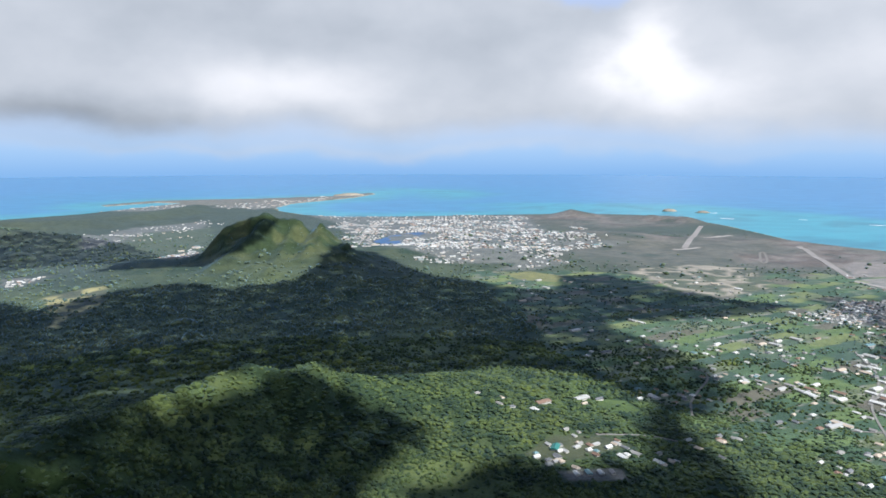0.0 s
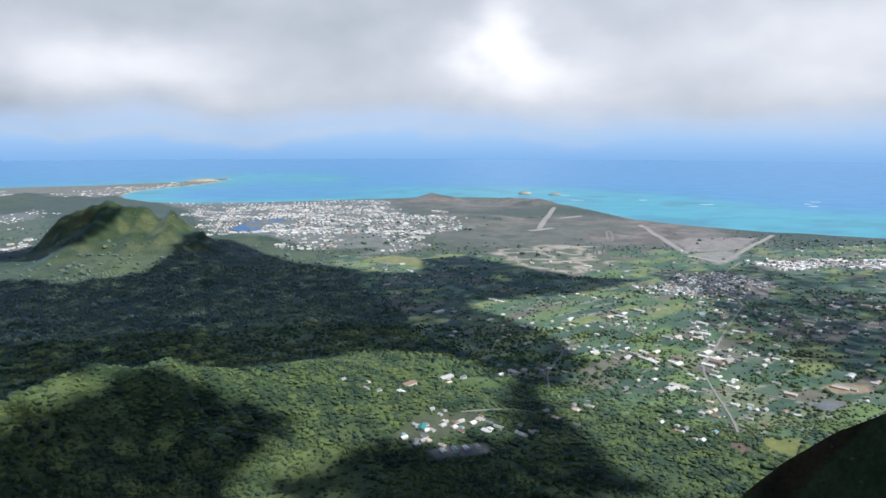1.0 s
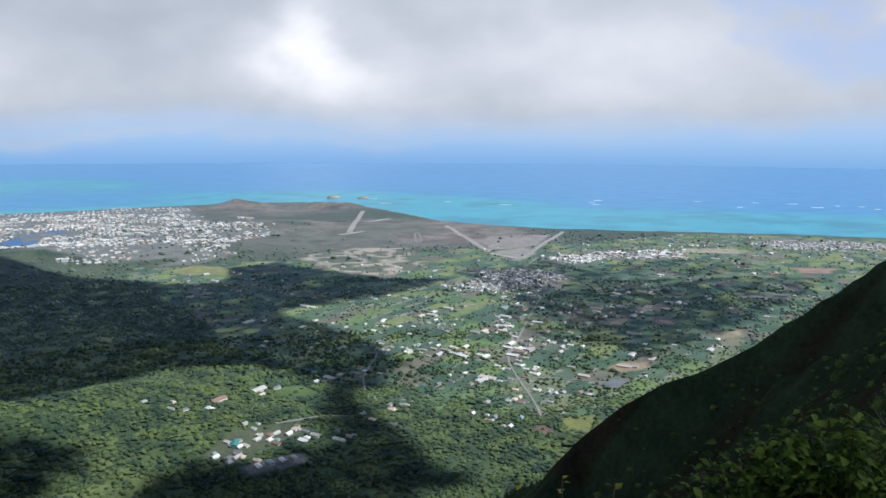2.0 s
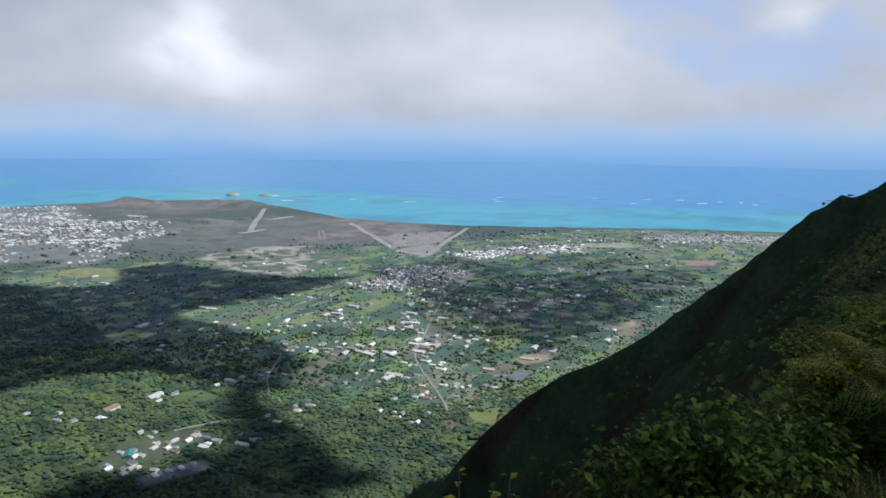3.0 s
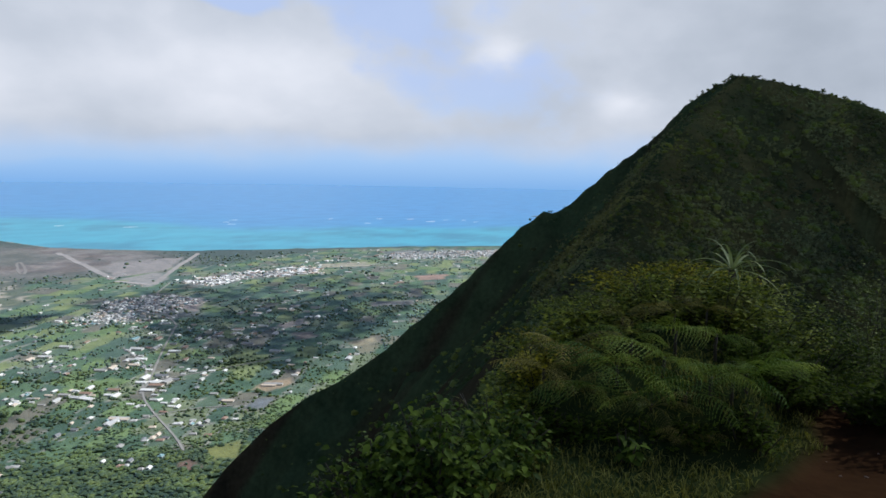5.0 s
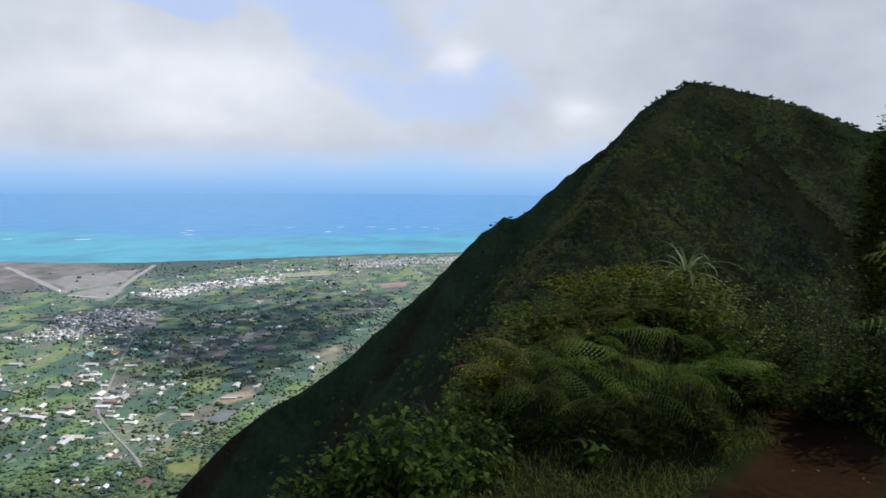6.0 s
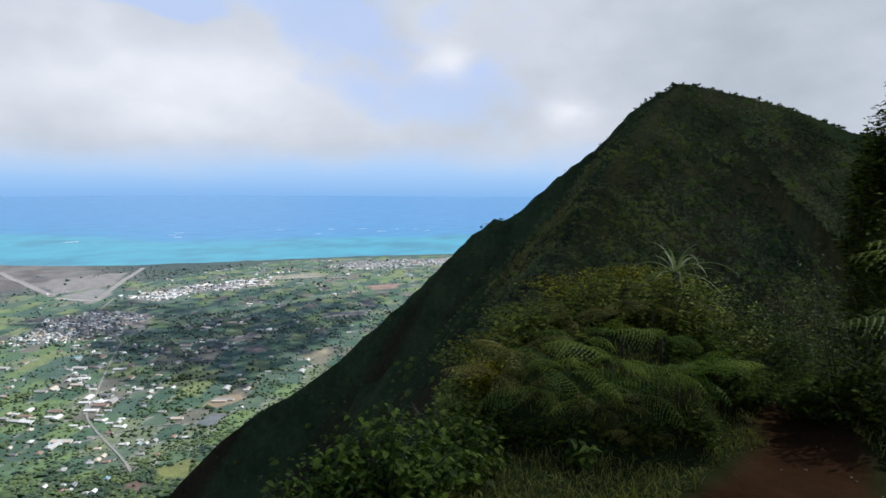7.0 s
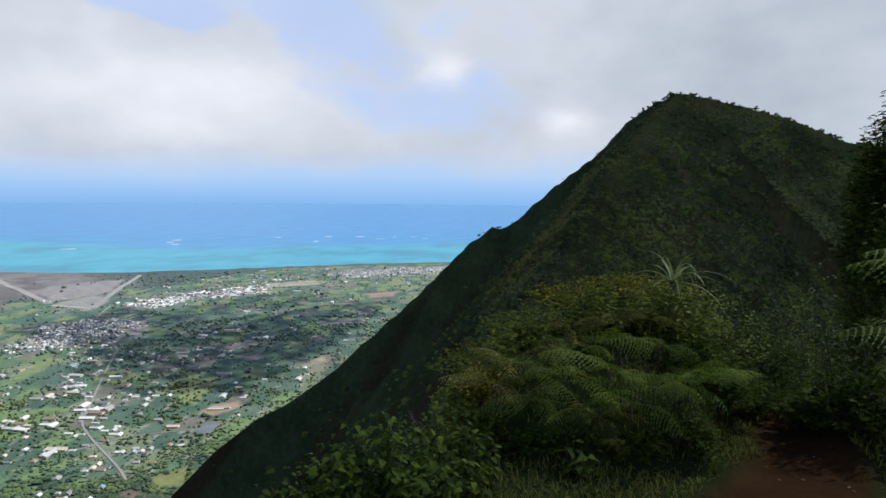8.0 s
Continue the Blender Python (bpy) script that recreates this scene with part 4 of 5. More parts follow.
woods("forest_canopy", "dense green tropical forest on the foothills", 165, 232, 1.36, 0.78, 3, 101, 0.18, CROWN)
woods("forest_edge", "green tropical forest with gaps on the lower foothills", 232, 330, 1.45, 0.88, 1, 105, 0.5, CROWN)
woods("slope_trees", "green trees at the foot of the hills", 330, 440, 2.35, 1.1, 1, 109, 0.38, CROWN)
woods("valley_trees", "green trees and hedges between farm plots", 440, 640, 3.3, 1.25, 1, 111, 0.2, HAZY_CROWN)
woods("far_trees", "distant dark trees on the coastal plain", 640, 1150, 7.2, 1.4, 1, 121, 0.12, HAZY_CROWN)


# ---- shrubs and stunted trees of the near ridge ----
def shrubs(name, label, r0, r1, n, radius, clumps, seed, mat, chance, fan=(34, 104)):
    rng = np.random.default_rng(seed)
    r = np.where((rng.random(n) < 0.25) | (r1 < 40) | (r0 > 50), np.exp(rng.uniform(math.log(r0), math.log(r1), n)), rng.uniform(35, 205, n))
    a = np.radians(rng.uniform(*fan, n))
    x, y = r * np.sin(a), r * np.cos(a)
    z, _ = height(x, y)
    d, _, side = along(x, y, CREST)
    ds, _, _ = along(x, y, SHOULDER)
    keep = (z > 40) & (rng.random(n) < chance(d, side, ds, grain(x, y, 7, seed, 3)))
    x, y, z, r = x[keep], y[keep], z[keep], r[keep]
    m = len(x)
    k = radius * (0.5 + 0.5 * step(np.minimum(d, ds)[keep], 1.0, 7.0)) * rng.uniform(0.5, 1.3, m) * (0.6 + 0.4 * np.clip(r / 120, 0, 1))
    size = np.column_stack([k, k, k * rng.uniform(0.55, 0.95, m)])
    v, f = scatter(clumps, np.column_stack([x, y, z + 0.2 * size[:, 2]]), size, rng.uniform(0, 6.3, m), rng.integers(0, len(clumps), m))
    ob = new(name, mesh_from(name, v, f, False))
    ob.data.materials.append(mat)
    return tagged(ob, label, "shrubs", kind="stuff")


CLUMPS = [leaf_clump(18, 0.44, 300 + i, 0.8) for i in range(4)]
THIN = [leaf_clump(7, 0.8, 330 + i, 0.6) for i in range(5)]
LOW = [leaf_clump(12, 0.54, 320 + i, 0.7) for i in range(4)]
shrubs("ridge_shrubs", "dense dark green shrubs on the ridge slope", 26, 230, 11000, 0.92, CLUMPS, 201, SHRUB, lambda d, side, ds, g: np.where(side < 0, 0.8, np.where(d < 4, 0.6, 0.05)) * (0.45 + 0.75 * (g > 0.42)))
shrubs("ridge_ferns", "low fern and grass tufts on the steep ridge flank", 24, 200, 5000, 0.5, LOW, 211, SHRUB, lambda d, side, ds, g: np.where(side > 0, 0.6, 0.25) * (g > 0.38))

shrubs("hill_scrub", "dense mixed green and brown scrub covering the hill", 60, 178, 15500, 0.62, THIN, 231, SCRUB, lambda d, side, ds, g: np.where((side > 0) & (d > 14), 0.2, 0.9) * (0.7 + 0.3 * (g > 0.4)), (64, 97))
shrubs("hill_scrub", "low green scrub clinging to the steep gully of the hill", 62, 172, 3600, 0.66, THIN, 233, SCRUB, lambda d, side, ds, g: np.where((side > 0) & (d > 14), 0.2, 0.95), (83.5, 92))


FINE = [leaf_clump(84, 0.22, 340 + i, 0.8) for i in range(3)]
shrubs("crest_shrubs", "leafy green shrubs on the near ridge crest", 9.5, 27, 900, 0.85, FINE, 221, SHRUB, lambda d, side, ds, g: np.where(side < 0, 0.6, np.where(d < 4, 0.8, 0.25)))


def tube(pts, radii, sides=6):
    """A tapered tube along points."""
    pts = [Vector(p) for p in pts]
    vs, fs = [], []
    for i, p in enumerate(pts):
        t = (pts[min(i + 1, len(pts) - 1)] - pts[max(i - 1, 0)]).normalized()
        u = t.orthogonal().normalized()
        w_ = t.cross(u)
        for s in range(sides):
            q = 2 * math.pi * s / sides
            vs.append(p + (u * math.cos(q) + w_ * math.sin(q)) * radii[i])
    for i in range(len(pts) - 1):
        for s in range(sides):
            a, b = i * sides + s, i * sides + (s + 1) % sides
            fs.append((a, b, b + sides, a + sides))
    fs.append(tuple(range(sides))[::-1])
    fs.append(tuple(range((len(pts) - 1) * sides, len(pts) * sides)))
    return [tuple(v) for v in vs], fs


def part(name, v, f, mat, parent, label="", smooth=True):
    me = bpy.data.meshes.new(name)
    me.from_pydata([tuple(p) for p in v], [], [tuple(int(i) for i in q) for q in f])
    me.materials.append(mat)
    me.polygons.foreach_set("use_smooth", np.full(len(me.polygons), smooth))
    ob = new(name, me)
    ob.parent = parent
    if label:
        tagged(ob, label)
    return ob


BARK = plain("grey_bark", (0.11, 0.09, 0.07), 0.4, 20.0, 0.9, 0.4)


def ridge_tree(seed):
    """A wind-bent little tree: trunk, limbs and a loose crown of leaf clumps."""
    rng = np.random.default_rng(seed)
    root = new("ridge_tree")
    tagged(root, "small wind-bent dark green tree on the ridge crest", "tree", "trees on the ridge crest")
    lean = rng.normal(size=2) * 0.25
    pts = [(lean[0] * t * t, lean[1] * t * t, t * 0.8 - 0.2) for t in np.linspace(0, 1, 5)]
    trunk = part("trunk", *tube(pts, np.linspace(0.09, 0.04, 5)), BARK, root)
    tips = []
    for k in range(4):
        q = rng.uniform(0, 6.3)
        tip = (lean[0] + 0.55 * math.cos(q), lean[1] + 0.55 * math.sin(q), rng.uniform(0.7, 1.1))
        part("limb", *tube([pts[3], ((pts[3][0] + tip[0]) / 2, (pts[3][1] + tip[1]) / 2, pts[3][2] + 0.12), tip], (0.04, 0.03, 0.015), 5), BARK, trunk)
        tips.append(tip)
    n = 24
    place = np.array([tips[i % 4] for i in range(n)]) + rng.normal(size=(n, 3)) * (0.3, 0.3, 0.24) - (0, 0, 0.15)
    k = rng.uniform(0.2, 0.36, n)
    v, f = scatter(CLUMPS, place, np.column_stack([k, k, k * 0.9]), rng.uniform(0, 6.3, n), rng.integers(0, 4, n))
    part("crown", v, f, SHRUB, root, smooth=False)
    return root


made = [ridge_tree(400 + i) for i in range(4)]
rng = np.random.default_rng(77)
line = [(161.5, 42.5), (164.9, 37.0), (166.9, 32.4), (170.6, 21.9), (175.8, 9.4), (180.0, -1.9), (190, -14)]
for k in range(64):
    t = rng.uniform(0, len(line) - 1.01) if k < 50 else 0
    i = int(t)
    px, py = (line[i][0] + (line[i + 1][0] - line[i][0]) * (t - i), line[i][1] + (line[i + 1][1] - line[i][1]) * (t - i))
    if k >= 50:
        j = rng.integers(6, 14)
        px, py = SHOULDER[j][0] + rng.normal() * 1.5, SHOULDER[j][1] + rng.normal() * 1.5
    px, py = px + rng.normal() * 0.8, py + rng.normal() * 0.8
    copy_thing(made[k % 4], pose(px, py, float(land_z(px, py)[0]), 0, 0, rng.uniform(0, 360)) @ Matrix.Scale(rng.uniform(0.34, 0.66) * (1.0 if k < 50 else 0.6), 4))
for root in made:
    for o in (*root.children_recursive, root):
        bpy.data.objects.remove(o)


# ---- plants beside the trail ----
def leaf_material(name, dark, light, through_light=0.22, gloss=0.16, whole=False):
    m, n, b = material(name)
    pos = n.add("ShaderNodeTexCoord").outputs["Object"]
    own = n.add("ShaderNodeObjectInfo").outputs["Random"] if whole else n.math("FRACT", n.math("ADD", n.add("ShaderNodeNewGeometry").outputs["Random Per Island"], n.add("ShaderNodeObjectInfo").outputs["Random"]))
    k = n.math("ADD", n.math("MULTIPLY", own, 0.7), n.math("MULTIPLY", n.noise(pos, 14.0, 4), 0.3))
    col = n.mix(n.ramp(k, 0.1, 0.85), dark, light)
    col = n.mix(n.ramp(n.noise(pos, 2.2, 3), 0.5, 0.75, 0, 0.55), col, n.mix(1.0, col, (1.35, 1.12, 0.5), "MULTIPLY"))
    n.join(col, b.inputs["Base Color"])
    b.inputs["Roughness"].default_value = 0.62
    b.inputs["Specular IOR Level"].default_value = gloss
    thin = n.add("ShaderNodeBsdfTranslucent")
    n.join(n.mix(1.0, col, (1.2, 1.3, 0.6), "MULTIPLY"), thin.inputs[0])
    both = n.add("ShaderNodeMixShader")
    both.inputs[0].default_value = through_light
    n.join(b.outputs[0], both.inputs[1])
    n.join(thin.outputs[0], both.inputs[2])
    n.join(both.outputs[0], [q for q in m.node_tree.nodes if q.bl_idname == "ShaderNodeOutputMaterial"][0].inputs[0])
    return m


FERN = leaf_material("fern_green", (0.05, 0.1, 0.016), (0.21, 0.275, 0.05), whole=True)
# darker copy of fern_green, the bank's shade put into the frond colour
SHADE_FERN = leaf_material("fern_shaded", (0.05, 0.09, 0.02), (0.16, 0.2, 0.06), whole=True)
LUSH = leaf_material("slope_leaf", (0.012, 0.026, 0.004), (0.12, 0.155, 0.016))
OLD_FERN = leaf_material("fern_browning", (0.09, 0.09, 0.025), (0.27, 0.24, 0.06), whole=True)
BROAD = leaf_material("broad_leaf", (0.008, 0.024, 0.004), (0.1, 0.15, 0.018), 0.22, 0.1)
YELLOW = leaf_material("yellow_leaf", (0.028, 0.038, 0.005), (0.36, 0.33, 0.017))
SMALL = leaf_material("small_leaf", (0.02, 0.038, 0.006), (0.2, 0.235, 0.025))
# darker copy of small_leaf, shade of ferns and bank put into its colour
DIM = leaf_material("shaded_leaf", (0.012, 0.024, 0.004), (0.07, 0.1, 0.012), 0.22, 0.03)
STRAP = leaf_material("strap_leaf", (0.11, 0.15, 0.05), (0.3, 0.34, 0.16), 0.15, 0.3)
BLADE = leaf_material("grass_blade", (0.05, 0.058, 0.012), (0.22, 0.215, 0.055), 0.22, 0.04)
STEM = plain("brown_stem", (0.034, 0.028, 0.016), 0.3, 30.0)
DEAD = plain("dead_twig", (0.13, 0.11, 0.085), 0.3, 40.0)
PEBBLE = plain("brown_stone", (0.16, 0.11, 0.08), 0.35, 20.0, 0.9, 0.5)


def frond_shape(seed, length=0.85, pairs=14):
    """An arching fern frond: a rachis with narrow toothed leaflets on both sides; grows along +x, arches down."""
    rng = np.random.default_rng(seed)
    s = np.linspace(0, 1, pairs + 4)
    bend = rng.uniform(0.95, 1.6)
    ang = 0.6 - bend * s ** 1.3
    px = np.concatenate([[0], np.cumsum(np.cos(ang[:-1])) * length / len(s)])
    pz = np.concatenate([[0], np.cumsum(np.sin(ang[:-1])) * length / len(s)])
    py = rng.normal() * 0.09 * s ** 2
    v, f = tube([(px[i], py[i], pz[i]) for i in range(0, len(s), 2)], np.linspace(0.006, 0.0015, len(range(0, len(s), 2))), 4)
    v = list(v)
    for i in range(3, len(s) - 1):
        t = s[i]
        reach = length * 0.38 * (min(1, (t + 0.05) / 0.3) ** 0.8) * (1 - t ** 1.9) * rng.uniform(0.88, 1.06) + 0.012
        for sign in (-1, 1):
            o = np.array((px[i], py[i], pz[i]))
            fwd = np.array((math.cos(ang[i]), 0, math.sin(ang[i])))
            up_ = np.array((-math.sin(ang[i]), 0, math.cos(ang[i])))
            side = np.array((0, sign, 0))
            teeth, sag = 6, rng.uniform(0.35, 0.6)
            wide0 = length / len(s) * 0.27
            mid = [o + (side * 0.86 + fwd * (0.28 + 0.42 * q)) * reach * q - up_ * reach * sag * q ** 1.7 for q in np.linspace(0, 1, teeth + 1)]
            b0 = len(v)
            v += [tuple(q) for q in mid]
            for k in range(teeth):
                wide = wide0 * (1 - 0.72 * (k / teeth) ** 1.3)
                tip = mid[k] + (mid[k + 1] - mid[k]) * 0.8
                v += [tuple(tip + fwd * wide), tuple(tip - fwd * wide - up_ * wide * 0.25)]
                f += [(b0 + k, b0 + k + 1, len(v) - 2), (b0 + k + 1, b0 + k, len(v) - 1)]
    return v, f


def mesh_of(name, shape, mat, smooth=False):
    me = bpy.data.meshes.new(name)
    me.from_pydata([tuple(p) for p in shape[0]], [], [tuple(int(i) for i in q) for q in shape[1]])
    me.materials.append(mat)
    me.polygons.foreach_set("use_smooth", np.full(len(me.polygons), smooth))
    return me


FRONDS = [mesh_of("frond", frond_shape(500 + i, 0.9), FERN) for i in range(4)]
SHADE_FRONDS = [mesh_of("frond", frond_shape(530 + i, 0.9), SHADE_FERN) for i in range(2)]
OLD_FRONDS = [mesh_of("frond", frond_shape(520 + i, 0.75), OLD_FERN) for i in range(2)]


def fern(px, py, lift, count, size, seed, facing=None, spread=180, meshes=FRONDS, label="bright green fern with arching toothed fronds beside the trail"):
    rng = np.random.default_rng(seed)
    root = new("fern")
    root.matrix_world = pose(px, py, float(land_z(px, py)[0]))
    tagged(root, label, "fern", "ferns beside the trail")
    part("stalk", *tube([(0, 0, -0.15), (0.02, 0.01, lift * 0.5), (0, 0, lift)], (0.014, 0.012, 0.01), 6), STEM, root)
    for k in range(count):
        turn = (facing + spread * (k / max(count - 1, 1) - 0.5) * 2 if facing is not None else k * 360 / count) + rng.normal() * 9
        ob = new("frond", meshes[rng.integers(len(meshes))])
        ob.parent = root
        ob.matrix_basis = pose(0, 0, lift - 0.02, rng.normal() * 14, rng.uniform(-26, 16), turn) @ Matrix.Scale(size * rng.uniform(0.65, 1.25), 4)
    return root


def polar_at(bearing, r):
    return r * math.sin(radians(bearing)), r * math.cos(radians(bearing))


# the fern bank before the mound
for i, (bearing, r, lift, count, size, facing) in enumerate(((69.2, 5.15, 0.05, 5, 0.56, 160), (71.0, 5.2, 0.14, 5, 0.66, 178), (72.6, 5.12, 0.06, 4, 0.6, 190), (74.6, 5.25, 0.18, 5, 0.66, 190), (76.4, 5.15, 0.1, 4, 0.58, 205), (78.2, 5.2, 0.16, 5, 0.62, 200), (79.8, 5.2, 0.2, 5, 0.64, 222),
                                                       (80.8, 5.3, 0.14, 5, 0.64, 250), (75.4, 5.7, 0.2, 4, 0.5, 195), (72.0, 5.6, 0.14, 4, 0.5, 180), (78.4, 5.8, 0.22, 4, 0.5, 205))):
    fern(*polar_at(bearing, r), lift, count, size, 540 + i, facing, 62)
for i, (bearing, r, lift, size) in enumerate(((65.0, 5.3, 0.12, 0.55), (66.6, 5.4, 0.12, 0.6), (67.5, 5.15, 0.06, 0.5), (75.2, 6.1, 0.2, 0.5), (73.8, 5.1, 0.05, 0.5), (77.6, 6.2, 0.24, 0.5), (71.2, 6.0, 0.16, 0.5), (77.0, 5.0, 0.04, 0.34))):
    fern(*polar_at(bearing, r), lift, 6, size, 560 + i, 190, 110, OLD_FRONDS, "browning fern with drooping dry fronds on the mound")
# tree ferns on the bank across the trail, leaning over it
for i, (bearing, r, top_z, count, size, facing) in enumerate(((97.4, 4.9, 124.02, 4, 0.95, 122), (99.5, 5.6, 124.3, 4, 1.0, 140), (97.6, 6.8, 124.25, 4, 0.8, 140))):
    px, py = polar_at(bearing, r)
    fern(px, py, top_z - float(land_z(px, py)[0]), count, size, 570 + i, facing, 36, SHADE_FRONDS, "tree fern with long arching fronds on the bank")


def leaf_shape(long, wide, fold=0.25, droop=0.35):
    """A pointed oval leaf, folded along its rib; grows along +x."""
    v, f = [], []
    for i, (t, w_) in enumerate(((0, 0.04), (0.22, 0.82), (0.45, 1.0), (0.7, 0.66), (0.88, 0.28), (1.0, 0.0))):
        z = -droop * long * t * t
        v += [(t * long, w_ * wide / 2, z + fold * w_ * wide / 2), (t * long, 0, z), (t * long, -w_ * wide / 2, z + fold * w_ * wide / 2)]
    for i in range(5):
        a = i * 3
        f += [(a, a + 1, a + 4, a + 3), (a + 1, a + 2, a + 5, a + 4)]
    return v, f


def small_leaf(long, wide):
    """A little folded leaf of few faces."""
    return [(0, 0, 0), (0.45 * long, wide / 2, 0.1 * wide), (0.5 * long, 0, -0.1 * wide), (0.45 * long, -wide / 2, 0.1 * wide), (long, 0, -0.2 * long)], [(0, 2, 1), (0, 3, 2), (1, 2, 4), (2, 3, 4)]


def aim(direction, roll):
    """Turn that lays +x along a direction with +z as far up as it goes."""
    x_ = Vector(direction).normalized()
    y_ = Vector((0, 0, 1)).cross(x_)
    y_ = y_.normalized() if y_.length > 1e-3 else Vector((0, 1, 0))
    z_ = x_.cross(y_)
    return Matrix((x_, y_, z_)).transposed().to_4x4() @ Matrix.Rotation(roll, 4, "X")


def bush(px, py, wide, tall, shoots, leaves_each, leaf, mat, seed, label, single=0, deep=0.4, name="bush", trunk=0.0):
    """Stems fanning out of the ground, each with leaves along its upper part. Up to `single` leaves are parts of their own."""
    rng = np.random.default_rng(seed)
    root = new(name)
    base = Vector((px, py, float(land_z(px, py)[0]) - deep * 0.3))
    root.matrix_world = Matrix.Translation(base)
    tagged(root, label, "shrub", "shrubs beside the trail")
    shape = leaf_shape(leaf, leaf * 0.62) if leaf > 0.055 and mat is BROAD else small_leaf(leaf, leaf * 0.6)
    tri_shape = tri(*shape)
    one = mesh_of("leaf", shape, mat, True)
    poses = []
    stems_v, stems_f = [], []
    if trunk:
        part("trunk", *tube([(0, 0, -0.2), (0.04, 0.02, trunk * 0.5), (0, 0, trunk + 0.1)], (0.045, 0.035, 0.025), 6), STEM, root)
    for k in range(shoots):
        q, e = rng.uniform(0, 2 * math.pi), math.sqrt(rng.uniform(0, 1))
        end = Vector((math.cos(q) * e * wide, math.sin(q) * e * wide, tall * (1 - 0.55 * e * e) * rng.uniform(0.8, 1.12)))
        mid = Vector((end.x * 0.45, end.y * 0.45, end.z * 0.62))
        start = Vector((end.x * 0.12, end.y * 0.12, -0.1))
        start.z, mid.z, end.z = start.z + trunk, mid.z + trunk, end.z + trunk
        curve_pts = [(start * (1 - t) + mid * t) * (1 - t) + (mid * (1 - t) + end * t) * t for t in np.linspace(0, 1, 6)]
        if k < 14:
            part("stem", *tube(curve_pts, np.linspace(0.010, 0.003, 6), 5), STEM, root)
        for j in range(leaves_each):
            t = 0.42 + 0.58 * (j + rng.random()) / leaves_each
            p = (start * (1 - t) + mid * t) * (1 - t) + (mid * (1 - t) + end * t) * t
            turn = j * 2.4 + rng.normal() * 0.4
            d = Vector((math.cos(turn), math.sin(turn), rng.uniform(-0.4, 0.2) if mat is BROAD else rng.uniform(-0.2, 0.6))) + Vector((end.x, end.y, 0)) * 0.4
            p = p + d.normalized() * leaf * 0.12
            poses.append(Matrix.Translation(p) @ aim(d, rng.normal() * 0.35) @ Matrix.Scale(rng.uniform(0.55, 1.2), 4))
    # the leaves that stand furthest out towards the trail are single parts
    rank = sorted(range(len(poses)), key=lambda i: -(poses[i].translation.z * 1.2 - poses[i].translation.x * 0.7 - poses[i].translation.y * 0.4))
    for i in rank[:single]:
        ob = new("leaf", one)
        ob.parent = root
        ob.matrix_basis = poses[i]
    v0, f0 = np.array(tri_shape[0]), np.array(tri_shape[1])
    vs, fs = [], []
    for c, i in enumerate(rank[single:]):
        m = np.array(poses[i])
        vs.append(v0 @ m[:3, :3].T + m[:3, 3])
        fs.append(f0 + c * len(v0))
    if vs:
        ob = new("foliage", mesh_from("foliage", np.concatenate(vs), np.concatenate(fs)))
        ob.data.materials.append(mat)
        ob.parent = root
        tagged(ob, kind="stuff")
    return root


# broad-leaved bush on the brink, its neighbours, and the mound's cover
bush(*polar_at(56.0, 3.85), 0.54, 0.66, 120, 13, 0.06, BROAD, 601, "broad-leaved green bush on the brink of the slope", 180)
bush(*polar_at(61.2, 4.35), 0.42, 0.56, 80, 12, 0.058, BROAD, 602, "leafy green bush on the brink of the slope", 60)
bush(*polar_at(50.5, 3.7), 0.55, 0.62, 95, 12, 0.058, BROAD, 603, "leafy green bush hanging over the slope", 60)
bush(*polar_at(44, 3.7), 0.5, 0.75, 70, 12, 0.058, BROAD, 604, "straggling bush below the brink of the slope")
for i, (bearing, r, top_z) in enumerate(((30, 2.85, 123.58), (34, 3.0, 123.66), (38, 3.05, 123.58))):
    px, py = polar_at(bearing, r)
    bush(px, py, 0.3, top_z - float(land_z(px, py)[0]), 34, 9, 0.06, YELLOW, 690 + i, "yellow-green bush tips rising over the brink")
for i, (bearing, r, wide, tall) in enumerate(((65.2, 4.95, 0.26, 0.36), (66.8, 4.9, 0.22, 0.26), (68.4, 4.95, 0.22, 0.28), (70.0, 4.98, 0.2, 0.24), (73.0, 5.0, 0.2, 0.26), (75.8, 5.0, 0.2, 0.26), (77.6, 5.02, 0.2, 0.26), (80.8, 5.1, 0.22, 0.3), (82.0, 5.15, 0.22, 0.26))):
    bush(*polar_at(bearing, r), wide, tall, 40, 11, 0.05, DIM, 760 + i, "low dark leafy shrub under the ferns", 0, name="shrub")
bush(*polar_at(72.0, 4.6), 0.13, 0.4, 7, 8, 0.09, BROAD, 607, "single broad-leaved plant below the ferns", 40)
rng = np.random.default_rng(8)
